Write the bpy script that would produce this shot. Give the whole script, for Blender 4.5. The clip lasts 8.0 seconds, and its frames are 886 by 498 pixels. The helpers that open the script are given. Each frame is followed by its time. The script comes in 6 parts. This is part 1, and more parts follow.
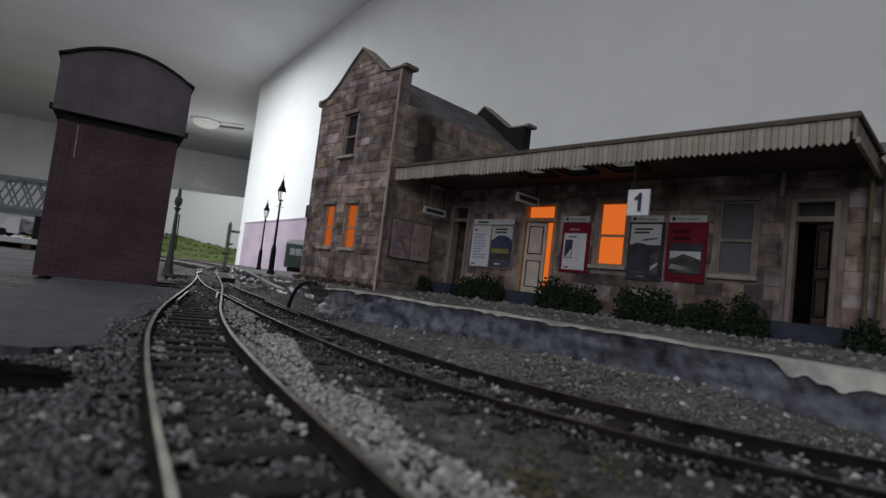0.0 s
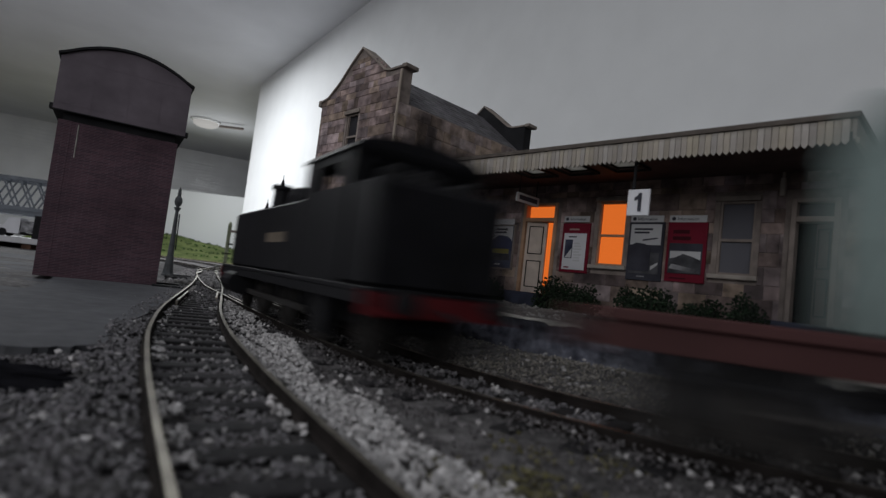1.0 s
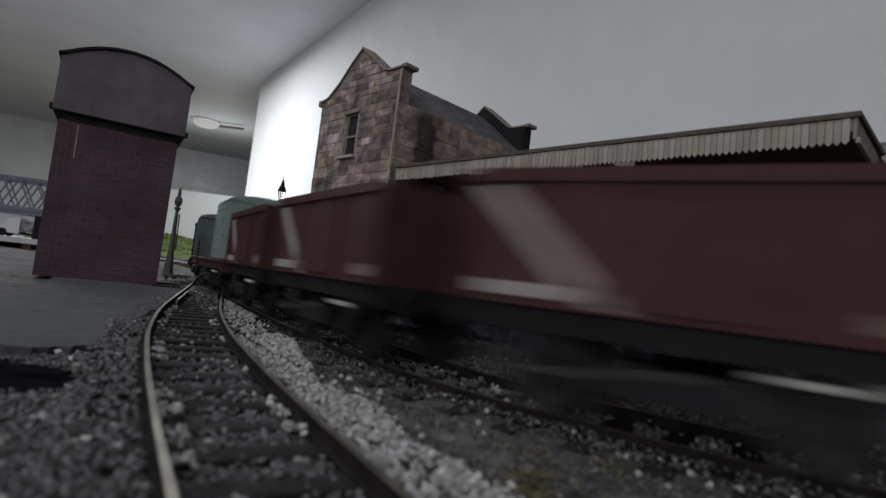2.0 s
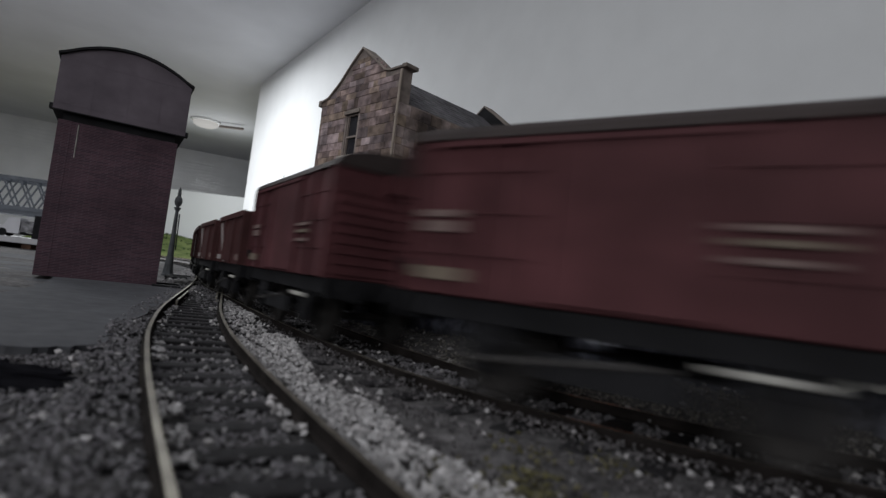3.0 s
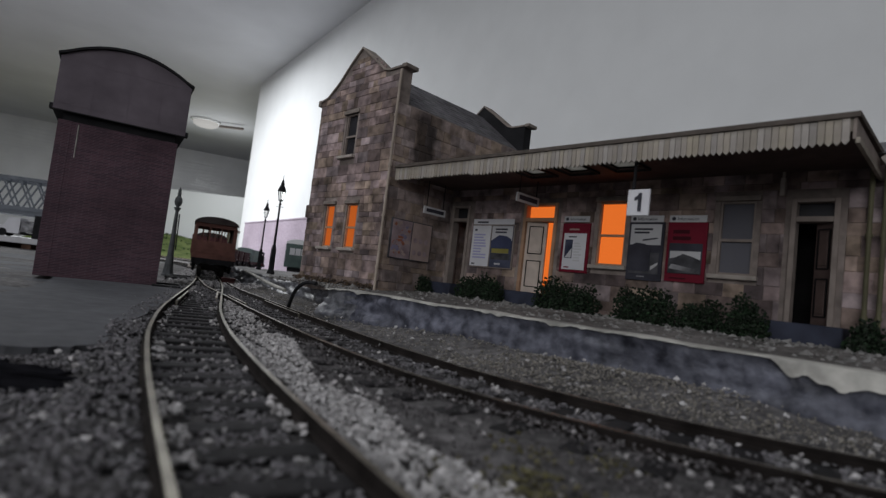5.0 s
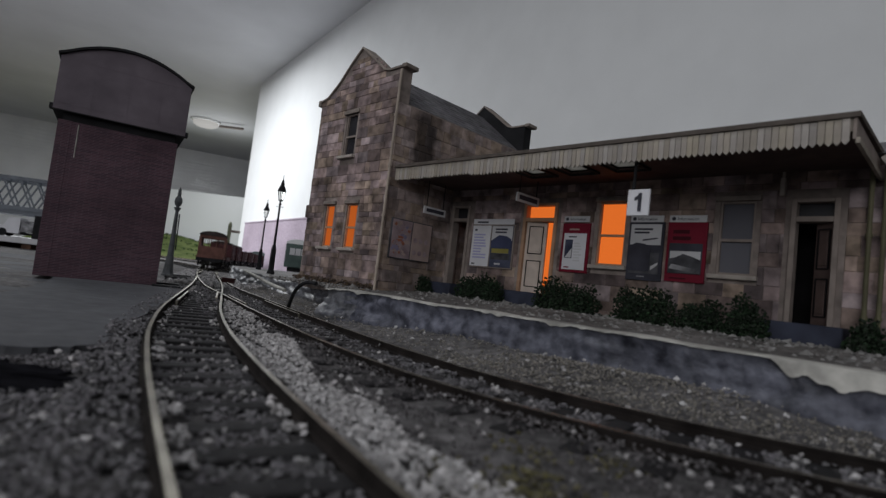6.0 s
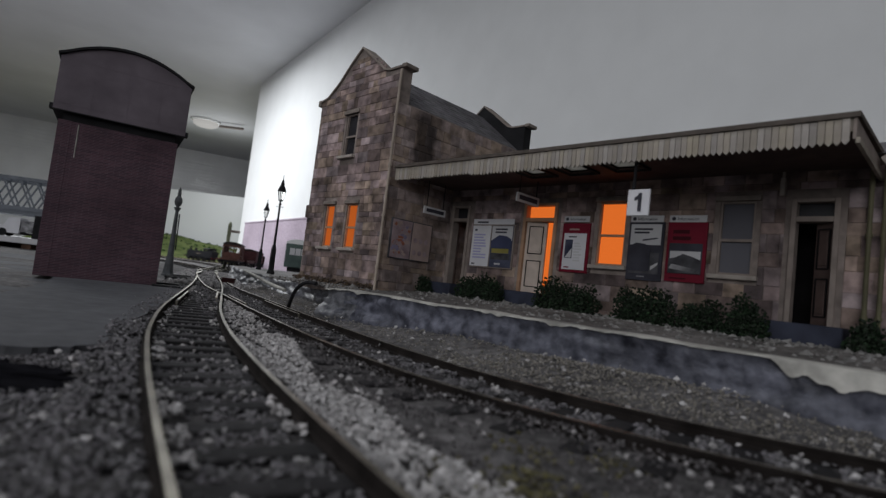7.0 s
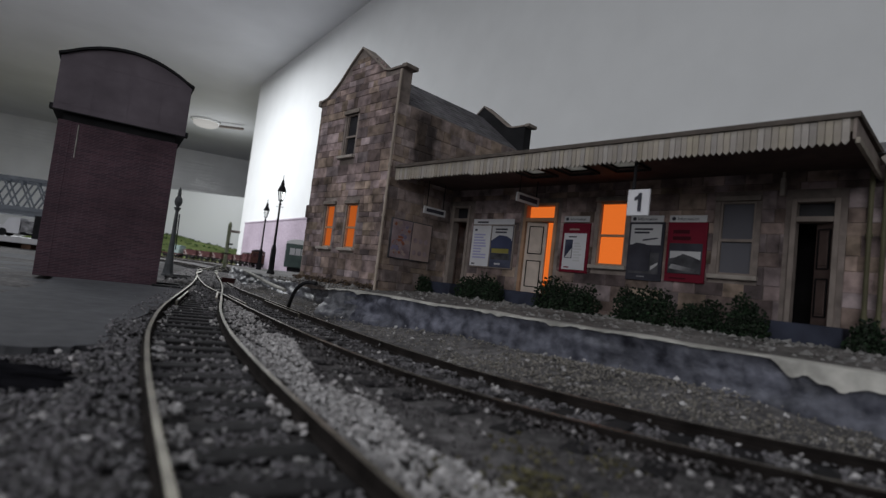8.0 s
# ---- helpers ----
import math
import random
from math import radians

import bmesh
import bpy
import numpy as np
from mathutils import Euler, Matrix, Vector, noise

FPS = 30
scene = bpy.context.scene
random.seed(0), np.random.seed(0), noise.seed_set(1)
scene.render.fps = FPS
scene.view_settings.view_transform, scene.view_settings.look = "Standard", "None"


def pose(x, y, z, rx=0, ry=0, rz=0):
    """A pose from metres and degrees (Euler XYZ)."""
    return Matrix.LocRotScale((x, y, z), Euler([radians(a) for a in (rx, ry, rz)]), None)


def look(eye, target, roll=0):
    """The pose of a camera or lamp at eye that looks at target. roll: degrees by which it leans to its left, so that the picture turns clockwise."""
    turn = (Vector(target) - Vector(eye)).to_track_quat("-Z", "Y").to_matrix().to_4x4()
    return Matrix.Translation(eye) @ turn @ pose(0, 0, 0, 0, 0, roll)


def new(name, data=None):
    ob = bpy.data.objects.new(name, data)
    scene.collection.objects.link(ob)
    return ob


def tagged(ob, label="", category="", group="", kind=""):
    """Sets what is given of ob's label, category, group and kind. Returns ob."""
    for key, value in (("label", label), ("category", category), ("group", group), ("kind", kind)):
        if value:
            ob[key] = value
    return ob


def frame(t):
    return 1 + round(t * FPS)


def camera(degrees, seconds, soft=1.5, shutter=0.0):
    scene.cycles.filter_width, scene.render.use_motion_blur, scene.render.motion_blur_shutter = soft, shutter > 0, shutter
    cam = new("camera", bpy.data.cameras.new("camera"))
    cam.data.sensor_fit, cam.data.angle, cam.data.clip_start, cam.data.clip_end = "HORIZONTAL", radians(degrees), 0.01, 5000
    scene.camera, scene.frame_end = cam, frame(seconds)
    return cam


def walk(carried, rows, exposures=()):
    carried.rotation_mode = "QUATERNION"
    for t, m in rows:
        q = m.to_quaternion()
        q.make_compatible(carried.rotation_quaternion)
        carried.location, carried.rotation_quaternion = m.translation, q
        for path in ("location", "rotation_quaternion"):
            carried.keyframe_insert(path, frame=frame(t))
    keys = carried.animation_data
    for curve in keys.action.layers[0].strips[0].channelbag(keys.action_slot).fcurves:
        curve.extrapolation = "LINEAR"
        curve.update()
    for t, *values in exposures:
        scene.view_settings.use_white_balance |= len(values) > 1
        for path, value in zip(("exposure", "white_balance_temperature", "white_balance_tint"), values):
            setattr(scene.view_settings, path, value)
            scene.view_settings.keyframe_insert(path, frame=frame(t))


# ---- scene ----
# A model railway at 1:76. All lengths below are in millimetres and become metres in part() and at().
MM = 0.001
EYE_Z = 16.5

cam = camera(79.0, 8.0, soft=1.35, shutter=0.72)
eye = Vector((0, 0, EYE_Z * MM))
view = look(eye, eye + Vector((0, 1, math.tan(radians(3.76)))), 6.79)
cam.data.dof.use_dof = True
cam.data.dof.focus_distance, cam.data.dof.aperture_fstop = 0.25, 30.0
walk(cam, [(0.0, view), (8.0, view)], [(0.0, 0.0), (1.2, 0.02), (1.7, 0.1), (2.8, 0.17), (4.5, 0.2), (5.8, 0.09), (8.0, 0.07)])


# ---- light ----
world = bpy.data.worlds.new("world")
scene.world = world
world.use_nodes = True
world.node_tree.nodes["Background"].inputs[0].default_value = (0.75, 0.85, 1.0, 1)
world.node_tree.nodes["Background"].inputs[1].default_value = 0.0


def at(x, y, z, rz=0.0):
    return pose(x * MM, y * MM, z * MM, 0, 0, rz)


def area_lamp(name, x, y, z, size_x, size_y, power, colour, target):
    data = bpy.data.lights.new(name, "AREA")
    data.shape, data.size, data.size_y = "RECTANGLE", size_x * MM, size_y * MM
    data.energy, data.color = power, colour
    ob = new(name, data)
    ob.matrix_world = look((x * MM, y * MM, z * MM), tuple(c * MM for c in target))
    return ob


# Unseen lamp without a fitting, stands in for whatever brightens the wall corner.
area_lamp("unseen_light_far", -1290, 1400, 670, 1100, 300, 19.0, (0.95, 0.98, 1.0), (-1290, 1400.1, 0))
# Fill lamp added overhead, out of view, to lift the foreground.
area_lamp("unseen_fill_near", -420, 60, 675, 500, 90, 1.6, (0.94, 0.96, 1.0), (-420, 60.1, 0))
# Point lamp added apart from the fitting, for the far wall and its streak.
streak_lamp = bpy.data.lights.new("wall_streak_lamp", "POINT")
streak_lamp.energy, streak_lamp.color, streak_lamp.shadow_soft_size = 1.4, (0.96, 0.98, 1.0), 0.04
new("wall_streak_lamp", streak_lamp).matrix_world = at(-1160, 2650, 430)
# Frontal fill for the station, added behind the camera.
area_lamp("rear_fill_light", -400, -790, 330, 800, 440, 3.0, (0.98, 0.985, 1.0), (-400, 0, 330))


# ---- materials ----
def material(name, colour, rough=0.8, metal=0.0, grain=None, spread=0.25, bump=0.0, bump_scale=None, tint=None, spec=0.12, per_object=0.0, stain=0.0, stain_scale=None, hue=0.015):
    """Base colour with two scales of variation (fine grain and larger stains), bump and gloss. Scales are features per metre."""
    m = bpy.data.materials.new(name)
    m.use_nodes = True
    nt = m.node_tree
    nodes, link = nt.nodes, nt.links.new
    bsdf = nodes["Principled BSDF"]
    bsdf.inputs["Roughness"].default_value = rough
    bsdf.inputs["Metallic"].default_value = metal
    bsdf.inputs["Specular IOR Level"].default_value = spec
    bsdf.inputs["Base Color"].default_value = (*colour, 1)
    coords = nodes.new("ShaderNodeTexCoord")
    out = None
    if grain:
        n1 = nodes.new("ShaderNodeTexNoise")
        n1.inputs["Scale"].default_value, n1.inputs["Detail"].default_value = grain, 4
        link(coords.outputs["Object"], n1.inputs["Vector"])
        ramp = nodes.new("ShaderNodeValToRGB")
        ramp.color_ramp.elements[0].position, ramp.color_ramp.elements[1].position = 0.3, 0.7
        dark = [c * (1 - spread) for c in colour]
        light = list(tint) if tint else [min(1, c * (1 + spread)) for c in colour]
        ramp.color_ramp.elements[0].color, ramp.color_ramp.elements[1].color = (*dark, 1), (*light, 1)
        link(n1.outputs["Fac"], ramp.inputs["Fac"])
        out = ramp.outputs["Color"]
        if stain:
            n2 = nodes.new("ShaderNodeTexNoise")
            n2.inputs["Scale"].default_value, n2.inputs["Detail"].default_value = stain_scale or grain / 9, 3
            link(coords.outputs["Object"], n2.inputs["Vector"])
            r2 = nodes.new("ShaderNodeValToRGB")
            r2.color_ramp.elements[0].position, r2.color_ramp.elements[1].position = 0.35, 0.65
            r2.color_ramp.elements[0].color = (1 - stain, 1 - stain, 1 - stain, 1)
            r2.color_ramp.elements[1].color = (1, 1, 1, 1)
            link(n2.outputs["Fac"], r2.inputs["Fac"])
            mix = nodes.new("ShaderNodeMix")
            mix.data_type, mix.blend_type = "RGBA", "MULTIPLY"
            mix.inputs["Factor"].default_value = 1
            link(out, mix.inputs[6]), link(r2.outputs["Color"], mix.inputs[7])
            out = mix.outputs[2]
    if per_object:
        info = nodes.new("ShaderNodeObjectInfo")
        geo = nodes.new("ShaderNodeNewGeometry")
        add = nodes.new("ShaderNodeMath")
        add.operation = "ADD"
        link(info.outputs["Random"], add.inputs[0]), link(geo.outputs["Random Per Island"], add.inputs[1])
        frac = nodes.new("ShaderNodeMath")
        frac.operation = "FRACT"
        link(add.outputs[0], frac.inputs[0])
        rng = nodes.new("ShaderNodeMapRange")
        rng.inputs["To Min"].default_value, rng.inputs["To Max"].default_value = 1 - per_object, 1 + per_object
        link(frac.outputs[0], rng.inputs["Value"])
        hsv = nodes.new("ShaderNodeHueSaturation")
        link(rng.outputs[0], hsv.inputs["Value"])
        if out is not None:
            link(out, hsv.inputs["Color"])
        else:
            hsv.inputs["Color"].default_value = (*colour, 1)
        # a second, unrelated draw shifts hue and strength of colour a little
        mul = nodes.new("ShaderNodeMath")
        mul.operation = "MULTIPLY"
        mul.inputs[1].default_value = 7.31
        link(frac.outputs[0], mul.inputs[0])
        again = nodes.new("ShaderNodeMath")
        again.operation = "FRACT"
        link(mul.outputs[0], again.inputs[0])
        for socket, low, high in (("Hue", 0.5 - hue, 0.5 + hue), ("Saturation", 0.6, 1.35)):
            span = nodes.new("ShaderNodeMapRange")
            span.inputs["To Min"].default_value, span.inputs["To Max"].default_value = low, high
            link(again.outputs[0], span.inputs["Value"]), link(span.outputs[0], hsv.inputs[socket])
        out = hsv.outputs["Color"]
    if out is not None:
        link(out, bsdf.inputs["Base Color"])
    if bump:
        n3 = nodes.new("ShaderNodeTexNoise")
        n3.inputs["Scale"].default_value, n3.inputs["Detail"].default_value = bump_scale or grain, 5
        link(coords.outputs["Object"], n3.inputs["Vector"])
        b = nodes.new("ShaderNodeBump")
        b.inputs["Strength"].default_value, b.inputs["Distance"].default_value = bump, 0.0006
        link(n3.outputs["Fac"], b.inputs["Height"]), link(b.outputs["Normal"], bsdf.inputs["Normal"])
    return m


def glowing(name, colour, strength):
    m = material(name, tuple(c * 0.1 for c in colour))
    bsdf = m.node_tree.nodes["Principled BSDF"]
    bsdf.inputs["Emission Color"].default_value = (*colour, 1)
    bsdf.inputs["Emission Strength"].default_value = strength
    return m


def rippled(m, stretch):
    """Draws the relief of a material out in one direction, as brush or roller marks are."""
    nt = m.node_tree
    link = next(l for l in nt.links if l.from_node.type == "TEX_COORD" and l.to_node == next(n for n in nt.links if n.to_node.type == "BUMP").from_node)
    noise_in, source = link.to_socket, link.from_socket
    mapping = nt.nodes.new("ShaderNodeMapping")
    mapping.inputs["Scale"].default_value = stretch
    next(n for n in nt.nodes if n.type == "BUMP").inputs["Distance"].default_value = 0.0045
    nt.links.new(source, mapping.inputs["Vector"]), nt.links.new(mapping.outputs["Vector"], noise_in)


def sooted(m, centre, reach, depth):
    """A plume of soot with a ragged outline on a wall; centre and reach in metres of the thing's space."""
    nt = m.node_tree
    bsdf = nt.nodes["Principled BSDF"]
    base = bsdf.inputs["Base Color"].links[0].from_socket
    coords, shift, warp, grad, ramp, mix = [nt.nodes.new(k) for k in ("ShaderNodeTexCoord", "ShaderNodeMapping", "ShaderNodeTexNoise", "ShaderNodeTexGradient", "ShaderNodeValToRGB", "ShaderNodeMix")]
    add = nt.nodes.new("ShaderNodeVectorMath")
    scale = nt.nodes.new("ShaderNodeVectorMath")
    scale.operation = "SCALE"
    scale.inputs["Scale"].default_value = 0.014
    warp.inputs["Scale"].default_value, warp.inputs["Detail"].default_value = 130, 4
    less = nt.nodes.new("ShaderNodeVectorMath")
    less.operation = "SUBTRACT"
    less.inputs[1].default_value = (0.5, 0.5, 0.5)
    nt.links.new(coords.outputs["Object"], warp.inputs["Vector"]), nt.links.new(warp.outputs["Color"], less.inputs[0])
    nt.links.new(less.outputs[0], scale.inputs[0])
    nt.links.new(scale.outputs[0], add.inputs[0]), nt.links.new(coords.outputs["Object"], add.inputs[1])
    shift.vector_type = "TEXTURE"
    shift.inputs["Location"].default_value, shift.inputs["Scale"].default_value = centre, reach
    nt.links.new(add.outputs[0], shift.inputs["Vector"]), nt.links.new(shift.outputs["Vector"], grad.inputs["Vector"])
    grad.gradient_type = "SPHERICAL"
    ramp.color_ramp.elements[0].color, ramp.color_ramp.elements[1].color = (1, 1, 1, 1), (depth, depth, depth, 1)
    ramp.color_ramp.elements[1].position = 0.6
    nt.links.new(grad.outputs["Fac"], ramp.inputs["Fac"])
    mix.data_type, mix.blend_type = "RGBA", "MULTIPLY"
    mix.inputs["Factor"].default_value = 1
    nt.links.new(base, mix.inputs[6]), nt.links.new(ramp.outputs["Color"], mix.inputs[7])
    nt.links.new(mix.outputs[2], bsdf.inputs["Base Color"])


plaster = material("white_plaster", (0.78, 0.79, 0.80), 0.75, grain=14, spread=0.03, bump=0.1, bump_scale=300)
ceiling_paint = material("ceiling_paint", (0.62, 0.63, 0.66), 0.6, grain=5, spread=0.06, spec=0.2)
gloss_wall = material("sheen_wall_paint", (0.76, 0.77, 0.79), 0.12, grain=9, spread=0.06, spec=0.6, stain=0.12, stain_scale=3, bump=0.6, bump_scale=14)
rippled(gloss_wall, (0.3, 0.3, 6.0))
ground_mat = material("ballast_bed", (0.135, 0.129, 0.131), 0.95, grain=420, spread=0.5, bump=0.8, bump_scale=700, stain=0.5, stain_scale=22)
ballast_mat = material("ballast_stone", (0.150, 0.145, 0.154), 0.95, grain=700, spread=0.35, per_object=0.38)
concrete = material("grey_card", (0.10, 0.102, 0.112), 0.9, grain=260, spread=0.14, bump=0.15, stain=0.3, stain_scale=18)
dark_paint = material("dark_blue_grey_paint", (0.078, 0.083, 0.118), 0.45, grain=300, spread=0.5, bump=1.0, bump_scale=420, tint=(0.20, 0.207, 0.258), stain=0.5, stain_scale=75, spec=0.3)
platform_mat = material("platform_grit", (0.15, 0.14, 0.135), 0.95, grain=500, spread=0.4, bump=0.5, stain=0.45, stain_scale=40)
edge_white = material("worn_white_edging", (0.44, 0.43, 0.40), 0.85, grain=220, spread=0.35, bump=0.3, stain=0.45, stain_scale=60)
stone = material("station_stone", (0.35, 0.264, 0.25), 0.92, grain=240, spread=0.5, bump=0.7, bump_scale=420, per_object=0.46, stain=0.6, stain_scale=52, hue=0.045)
mortar = material("mortar", (0.29, 0.245, 0.225), 0.95, grain=300, spread=0.25, stain=0.4, stain_scale=70)
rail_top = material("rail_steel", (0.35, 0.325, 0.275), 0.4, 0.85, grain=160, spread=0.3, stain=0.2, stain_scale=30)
# Rust taken down to near black, so the web's shade is in its colour.
rail_side = material("shaded_rusty_rail_web", (0.02, 0.017, 0.016), 0.9, grain=200, spread=0.4, spec=0.05)
sleeper_mat = material("sleeper_plastic", (0.028, 0.027, 0.029), 0.75, grain=380, spread=0.35, bump=0.3, per_object=0.25)
brick_paper = material("brick_paper", (0.17, 0.075, 0.085), 0.75, grain=300, spread=0.15, stain=0.2, stain_scale=30)
tank_mat = material("tank_grey", (0.135, 0.115, 0.135), 0.65, grain=80, spread=0.18, stain=0.2, stain_scale=25)
black = material("black_paint", (0.016, 0.016, 0.018), 0.7, grain=120, spread=0.3)
# Near black holds the shade of unlit rooms; door mouldings use it too.
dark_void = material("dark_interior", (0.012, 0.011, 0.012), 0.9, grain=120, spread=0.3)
slate = material("slate_roof", (0.13, 0.125, 0.135), 0.7, grain=200, spread=0.3, per_object=0.2, stain=0.3)
cream = material("cream_paint", (0.62, 0.53, 0.47), 0.6, grain=240, spread=0.12, stain=0.2, stain_scale=70)
canopy_cream = material("weathered_canopy_boards", (0.40, 0.36, 0.32), 0.75, grain=240, spread=0.15, stain=0.45, stain_scale=80, per_object=0.17)
orange_glow = glowing("orange_window_light", (1.0, 0.205, 0.03), 0.66)
uneven = orange_glow.node_tree.nodes.new("ShaderNodeTexNoise")
uneven.inputs["Scale"].default_value = 70
uneven_range = orange_glow.node_tree.nodes.new("ShaderNodeMapRange")
uneven_range.inputs["To Min"].default_value, uneven_range.inputs["To Max"].default_value = 0.42, 0.86
orange_glow.node_tree.links.new(uneven.outputs["Fac"], uneven_range.inputs["Value"])
orange_glow.node_tree.links.new(uneven_range.outputs[0], orange_glow.node_tree.nodes["Principled BSDF"].inputs["Emission Strength"])
dim_glow = orange_glow.copy()
dim_glow.name = "dim_orange_window_light"
for node in dim_glow.node_tree.nodes:
    if node.type == "MAP_RANGE":
        node.inputs["To Min"].default_value, node.inputs["To Max"].default_value = 0.2, 0.52
grey_blind = material("grey_blind", (0.12, 0.12, 0.14), 0.5, grain=70, spread=0.1)
leaf = material("bush_foam", (0.022, 0.034, 0.021), 0.95, grain=500, spread=0.4, per_object=0.45)
rock = material("grey_rubble", (0.20, 0.195, 0.19), 0.9, grain=300, spread=0.3, per_object=0.3, bump=0.4)
lilac_wall = material("lilac_brick_paper", (0.45, 0.375, 0.45), 0.85, grain=160, spread=0.14, stain=0.2, stain_scale=9)
wagon_red = material("bauxite_paint", (0.080, 0.034, 0.034), 0.6, grain=160, spread=0.2, stain=0.25)
van_maroon = material("faded_maroon_paint", (0.108, 0.041, 0.046), 0.6, grain=160, spread=0.2, stain=0.3, stain_scale=40)
van_brown = material("brake_van_brown", (0.165, 0.081, 0.067), 0.6, grain=160, spread=0.2, stain=0.25)
container_green = material("pale_green_paint", (0.27, 0.345, 0.335), 0.6, grain=120, spread=0.12, stain=0.2)
loco_black = material("loco_black", (0.009, 0.009, 0.011), 0.6, grain=120, spread=0.3, spec=0.15)


# ---- mesh tools ----
# wagons are drawn to a narrow first size and brought to scale in part()
VEHICLE = {"on": False, "long": 1.0}


def part(name, bm, mat, parent=None, label="", smooth=False):
    """One mesh object, from millimetres, under a thing or part."""
    me = bpy.data.meshes.new(name)
    if VEHICLE["on"]:
        for v in bm.verts:
            v.co.x *= VEHICLE["long"]
            v.co.y *= 1.25
            v.co.z += max(0, v.co.z - 16) * 0.057
    bmesh.ops.scale(bm, vec=(MM, MM, MM), verts=bm.verts)
    bmesh.ops.recalc_face_normals(bm, faces=bm.faces)
    bm.to_mesh(me)
    bm.free()
    if smooth:
        for p in me.polygons:
            p.use_smooth = True
    for m in (mat if isinstance(mat, (list, tuple)) else [mat]):
        me.materials.append(m)
    ob = new(name, me)
    ob.parent = parent
    if label:
        ob["label"] = label
    return ob


def empty(name, m=None, label="", category="", group="", kind=""):
    ob = new(name)
    ob.empty_display_size = 0.005
    if m is not None:
        ob.matrix_basis = m
    return tagged(ob, label, category, group, kind)


def box(bm, x0, x1, y0, y1, z0, z1, m=None, bevel=0.0):
    vs = [bm.verts.new((x, y, z)) for x in (x0, x1) for y in (y0, y1) for z in (z0, z1)]
    fs = [bm.faces.new([vs[i] for i in f]) for f in ((0, 1, 3, 2), (4, 6, 7, 5), (0, 4, 5, 1), (2, 3, 7, 6), (0, 2, 6, 4), (1, 5, 7, 3))]
    if bevel:
        es = list({e for f in fs for e in f.edges})
        r = bmesh.ops.bevel(bm, geom=es, offset=bevel, segments=1, affect="EDGES")
        vs = list({v for f in r["faces"] for v in f.verts} | {v for v in vs if v.is_valid})
    if m is not None:
        bmesh.ops.transform(bm, matrix=m, verts=vs)
    return bm


def boxed(*a, **k):
    return box(bmesh.new(), *a, **k)


def prism(bm, outline, y0, y1, m=None):
    """An outline in x and z, swept along y."""
    a = [bm.verts.new((x, y0, z)) for x, z in outline]
    b = [bm.verts.new((x, y1, z)) for x, z in outline]
    bm.faces.new(a), bm.faces.new(b[::-1])
    for i in range(len(a)):
        j = (i + 1) % len(a)
        bm.faces.new((a[i], b[i], b[j], a[j]))
    if m is not None:
        bmesh.ops.transform(bm, matrix=m, verts=a + b)
    return bm


def lathe(bm, profile, seg=14, m=None):
    """A turned shape: (radius, z) pairs round the z axis."""
    rings = []
    for r, z in profile:
        rings.append([bm.verts.new((r * math.cos(2 * math.pi * i / seg), r * math.sin(2 * math.pi * i / seg), z)) for i in range(seg)])
    for a, b in zip(rings, rings[1:]):
        for i in range(seg):
            bm.faces.new((a[i], a[(i + 1) % seg], b[(i + 1) % seg], b[i]))
    bm.faces.new(rings[0][::-1]), bm.faces.new(rings[-1])
    if m is not None:
        bmesh.ops.transform(bm, matrix=m, verts=[v for r in rings for v in r])
    return bm


def rod(bm, a, b, r, seg=8, r2=None):
    a, b = Vector(a), Vector(b)
    m = Matrix.Translation(a) @ (b - a).to_track_quat("Z", "Y").to_matrix().to_4x4()
    return lathe(bm, [(r, 0), (r if r2 is None else r2, (b - a).length)], seg, m)


# ---- station frame: s runs along the platform, n away from the track ----
TH = radians(-45.5)
STATION = Matrix.Rotation(TH, 4, "Z")


def station_xy(s, n):
    return (s * math.cos(TH) - n * math.sin(TH), s * math.sin(TH) + n * math.cos(TH))


# ---- tracks ----
def catmull(points, step=3.0):
    """A smooth line through points, resampled at even steps."""
    pts = [Vector(p) for p in points]
    pts = [2 * pts[0] - pts[1]] + pts + [2 * pts[-1] - pts[-2]]
    fine = []
    for i in range(1, len(pts) - 2):
        p0, p1, p2, p3 = pts[i - 1:i + 3]
        for k in range(40):
            t = k / 40
            fine.append(0.5 * ((2 * p1) + (p2 - p0) * t + (2 * p0 - 5 * p1 + 4 * p2 - p3) * t * t + (3 * p1 - p0 - 3 * p2 + p3) * t ** 3))
    fine.append(pts[-2])
    out, left = [fine[0]], step
    for a, b in zip(fine, fine[1:]):
        seg = (b - a).length
        while seg >= left and seg > 0:
            a = a + (b - a) * (left / seg)
            out.append(a)
            seg = (b - a).length
            left = step
        left -= seg
    return out


NEAR_MAIN = [(1330, 690), (1000, 540), (700, 408), (420, 284), (260, 213), (140, 158), (70, 122), (30, 102.5), (0, 90), (-22, 81.8), (-45, 76.6), (-65, 75.4), (-85, 76.8), (-120, 83), (-180, 97), (-245, 114)]
MAIN = catmull([(*station_xy(s, n), 0) for s, n in NEAR_MAIN] + [
    (-126, 317, 0), (-172, 410, 0), (-223, 520, 0), (-272, 634, 0), (-320, 760, 0), (-368, 910, 0), (-405, 1060, 0), (-430, 1200, 0), (-463, 1350, 0),
    (-508, 1500, 0), (-575, 1650, 0), (-675, 1785, 0), (-800, 1885, 0), (-950, 1950, 0), (-1120, 1980, 0), (-1450, 1985, 0), (-1800, 1985, 0)])
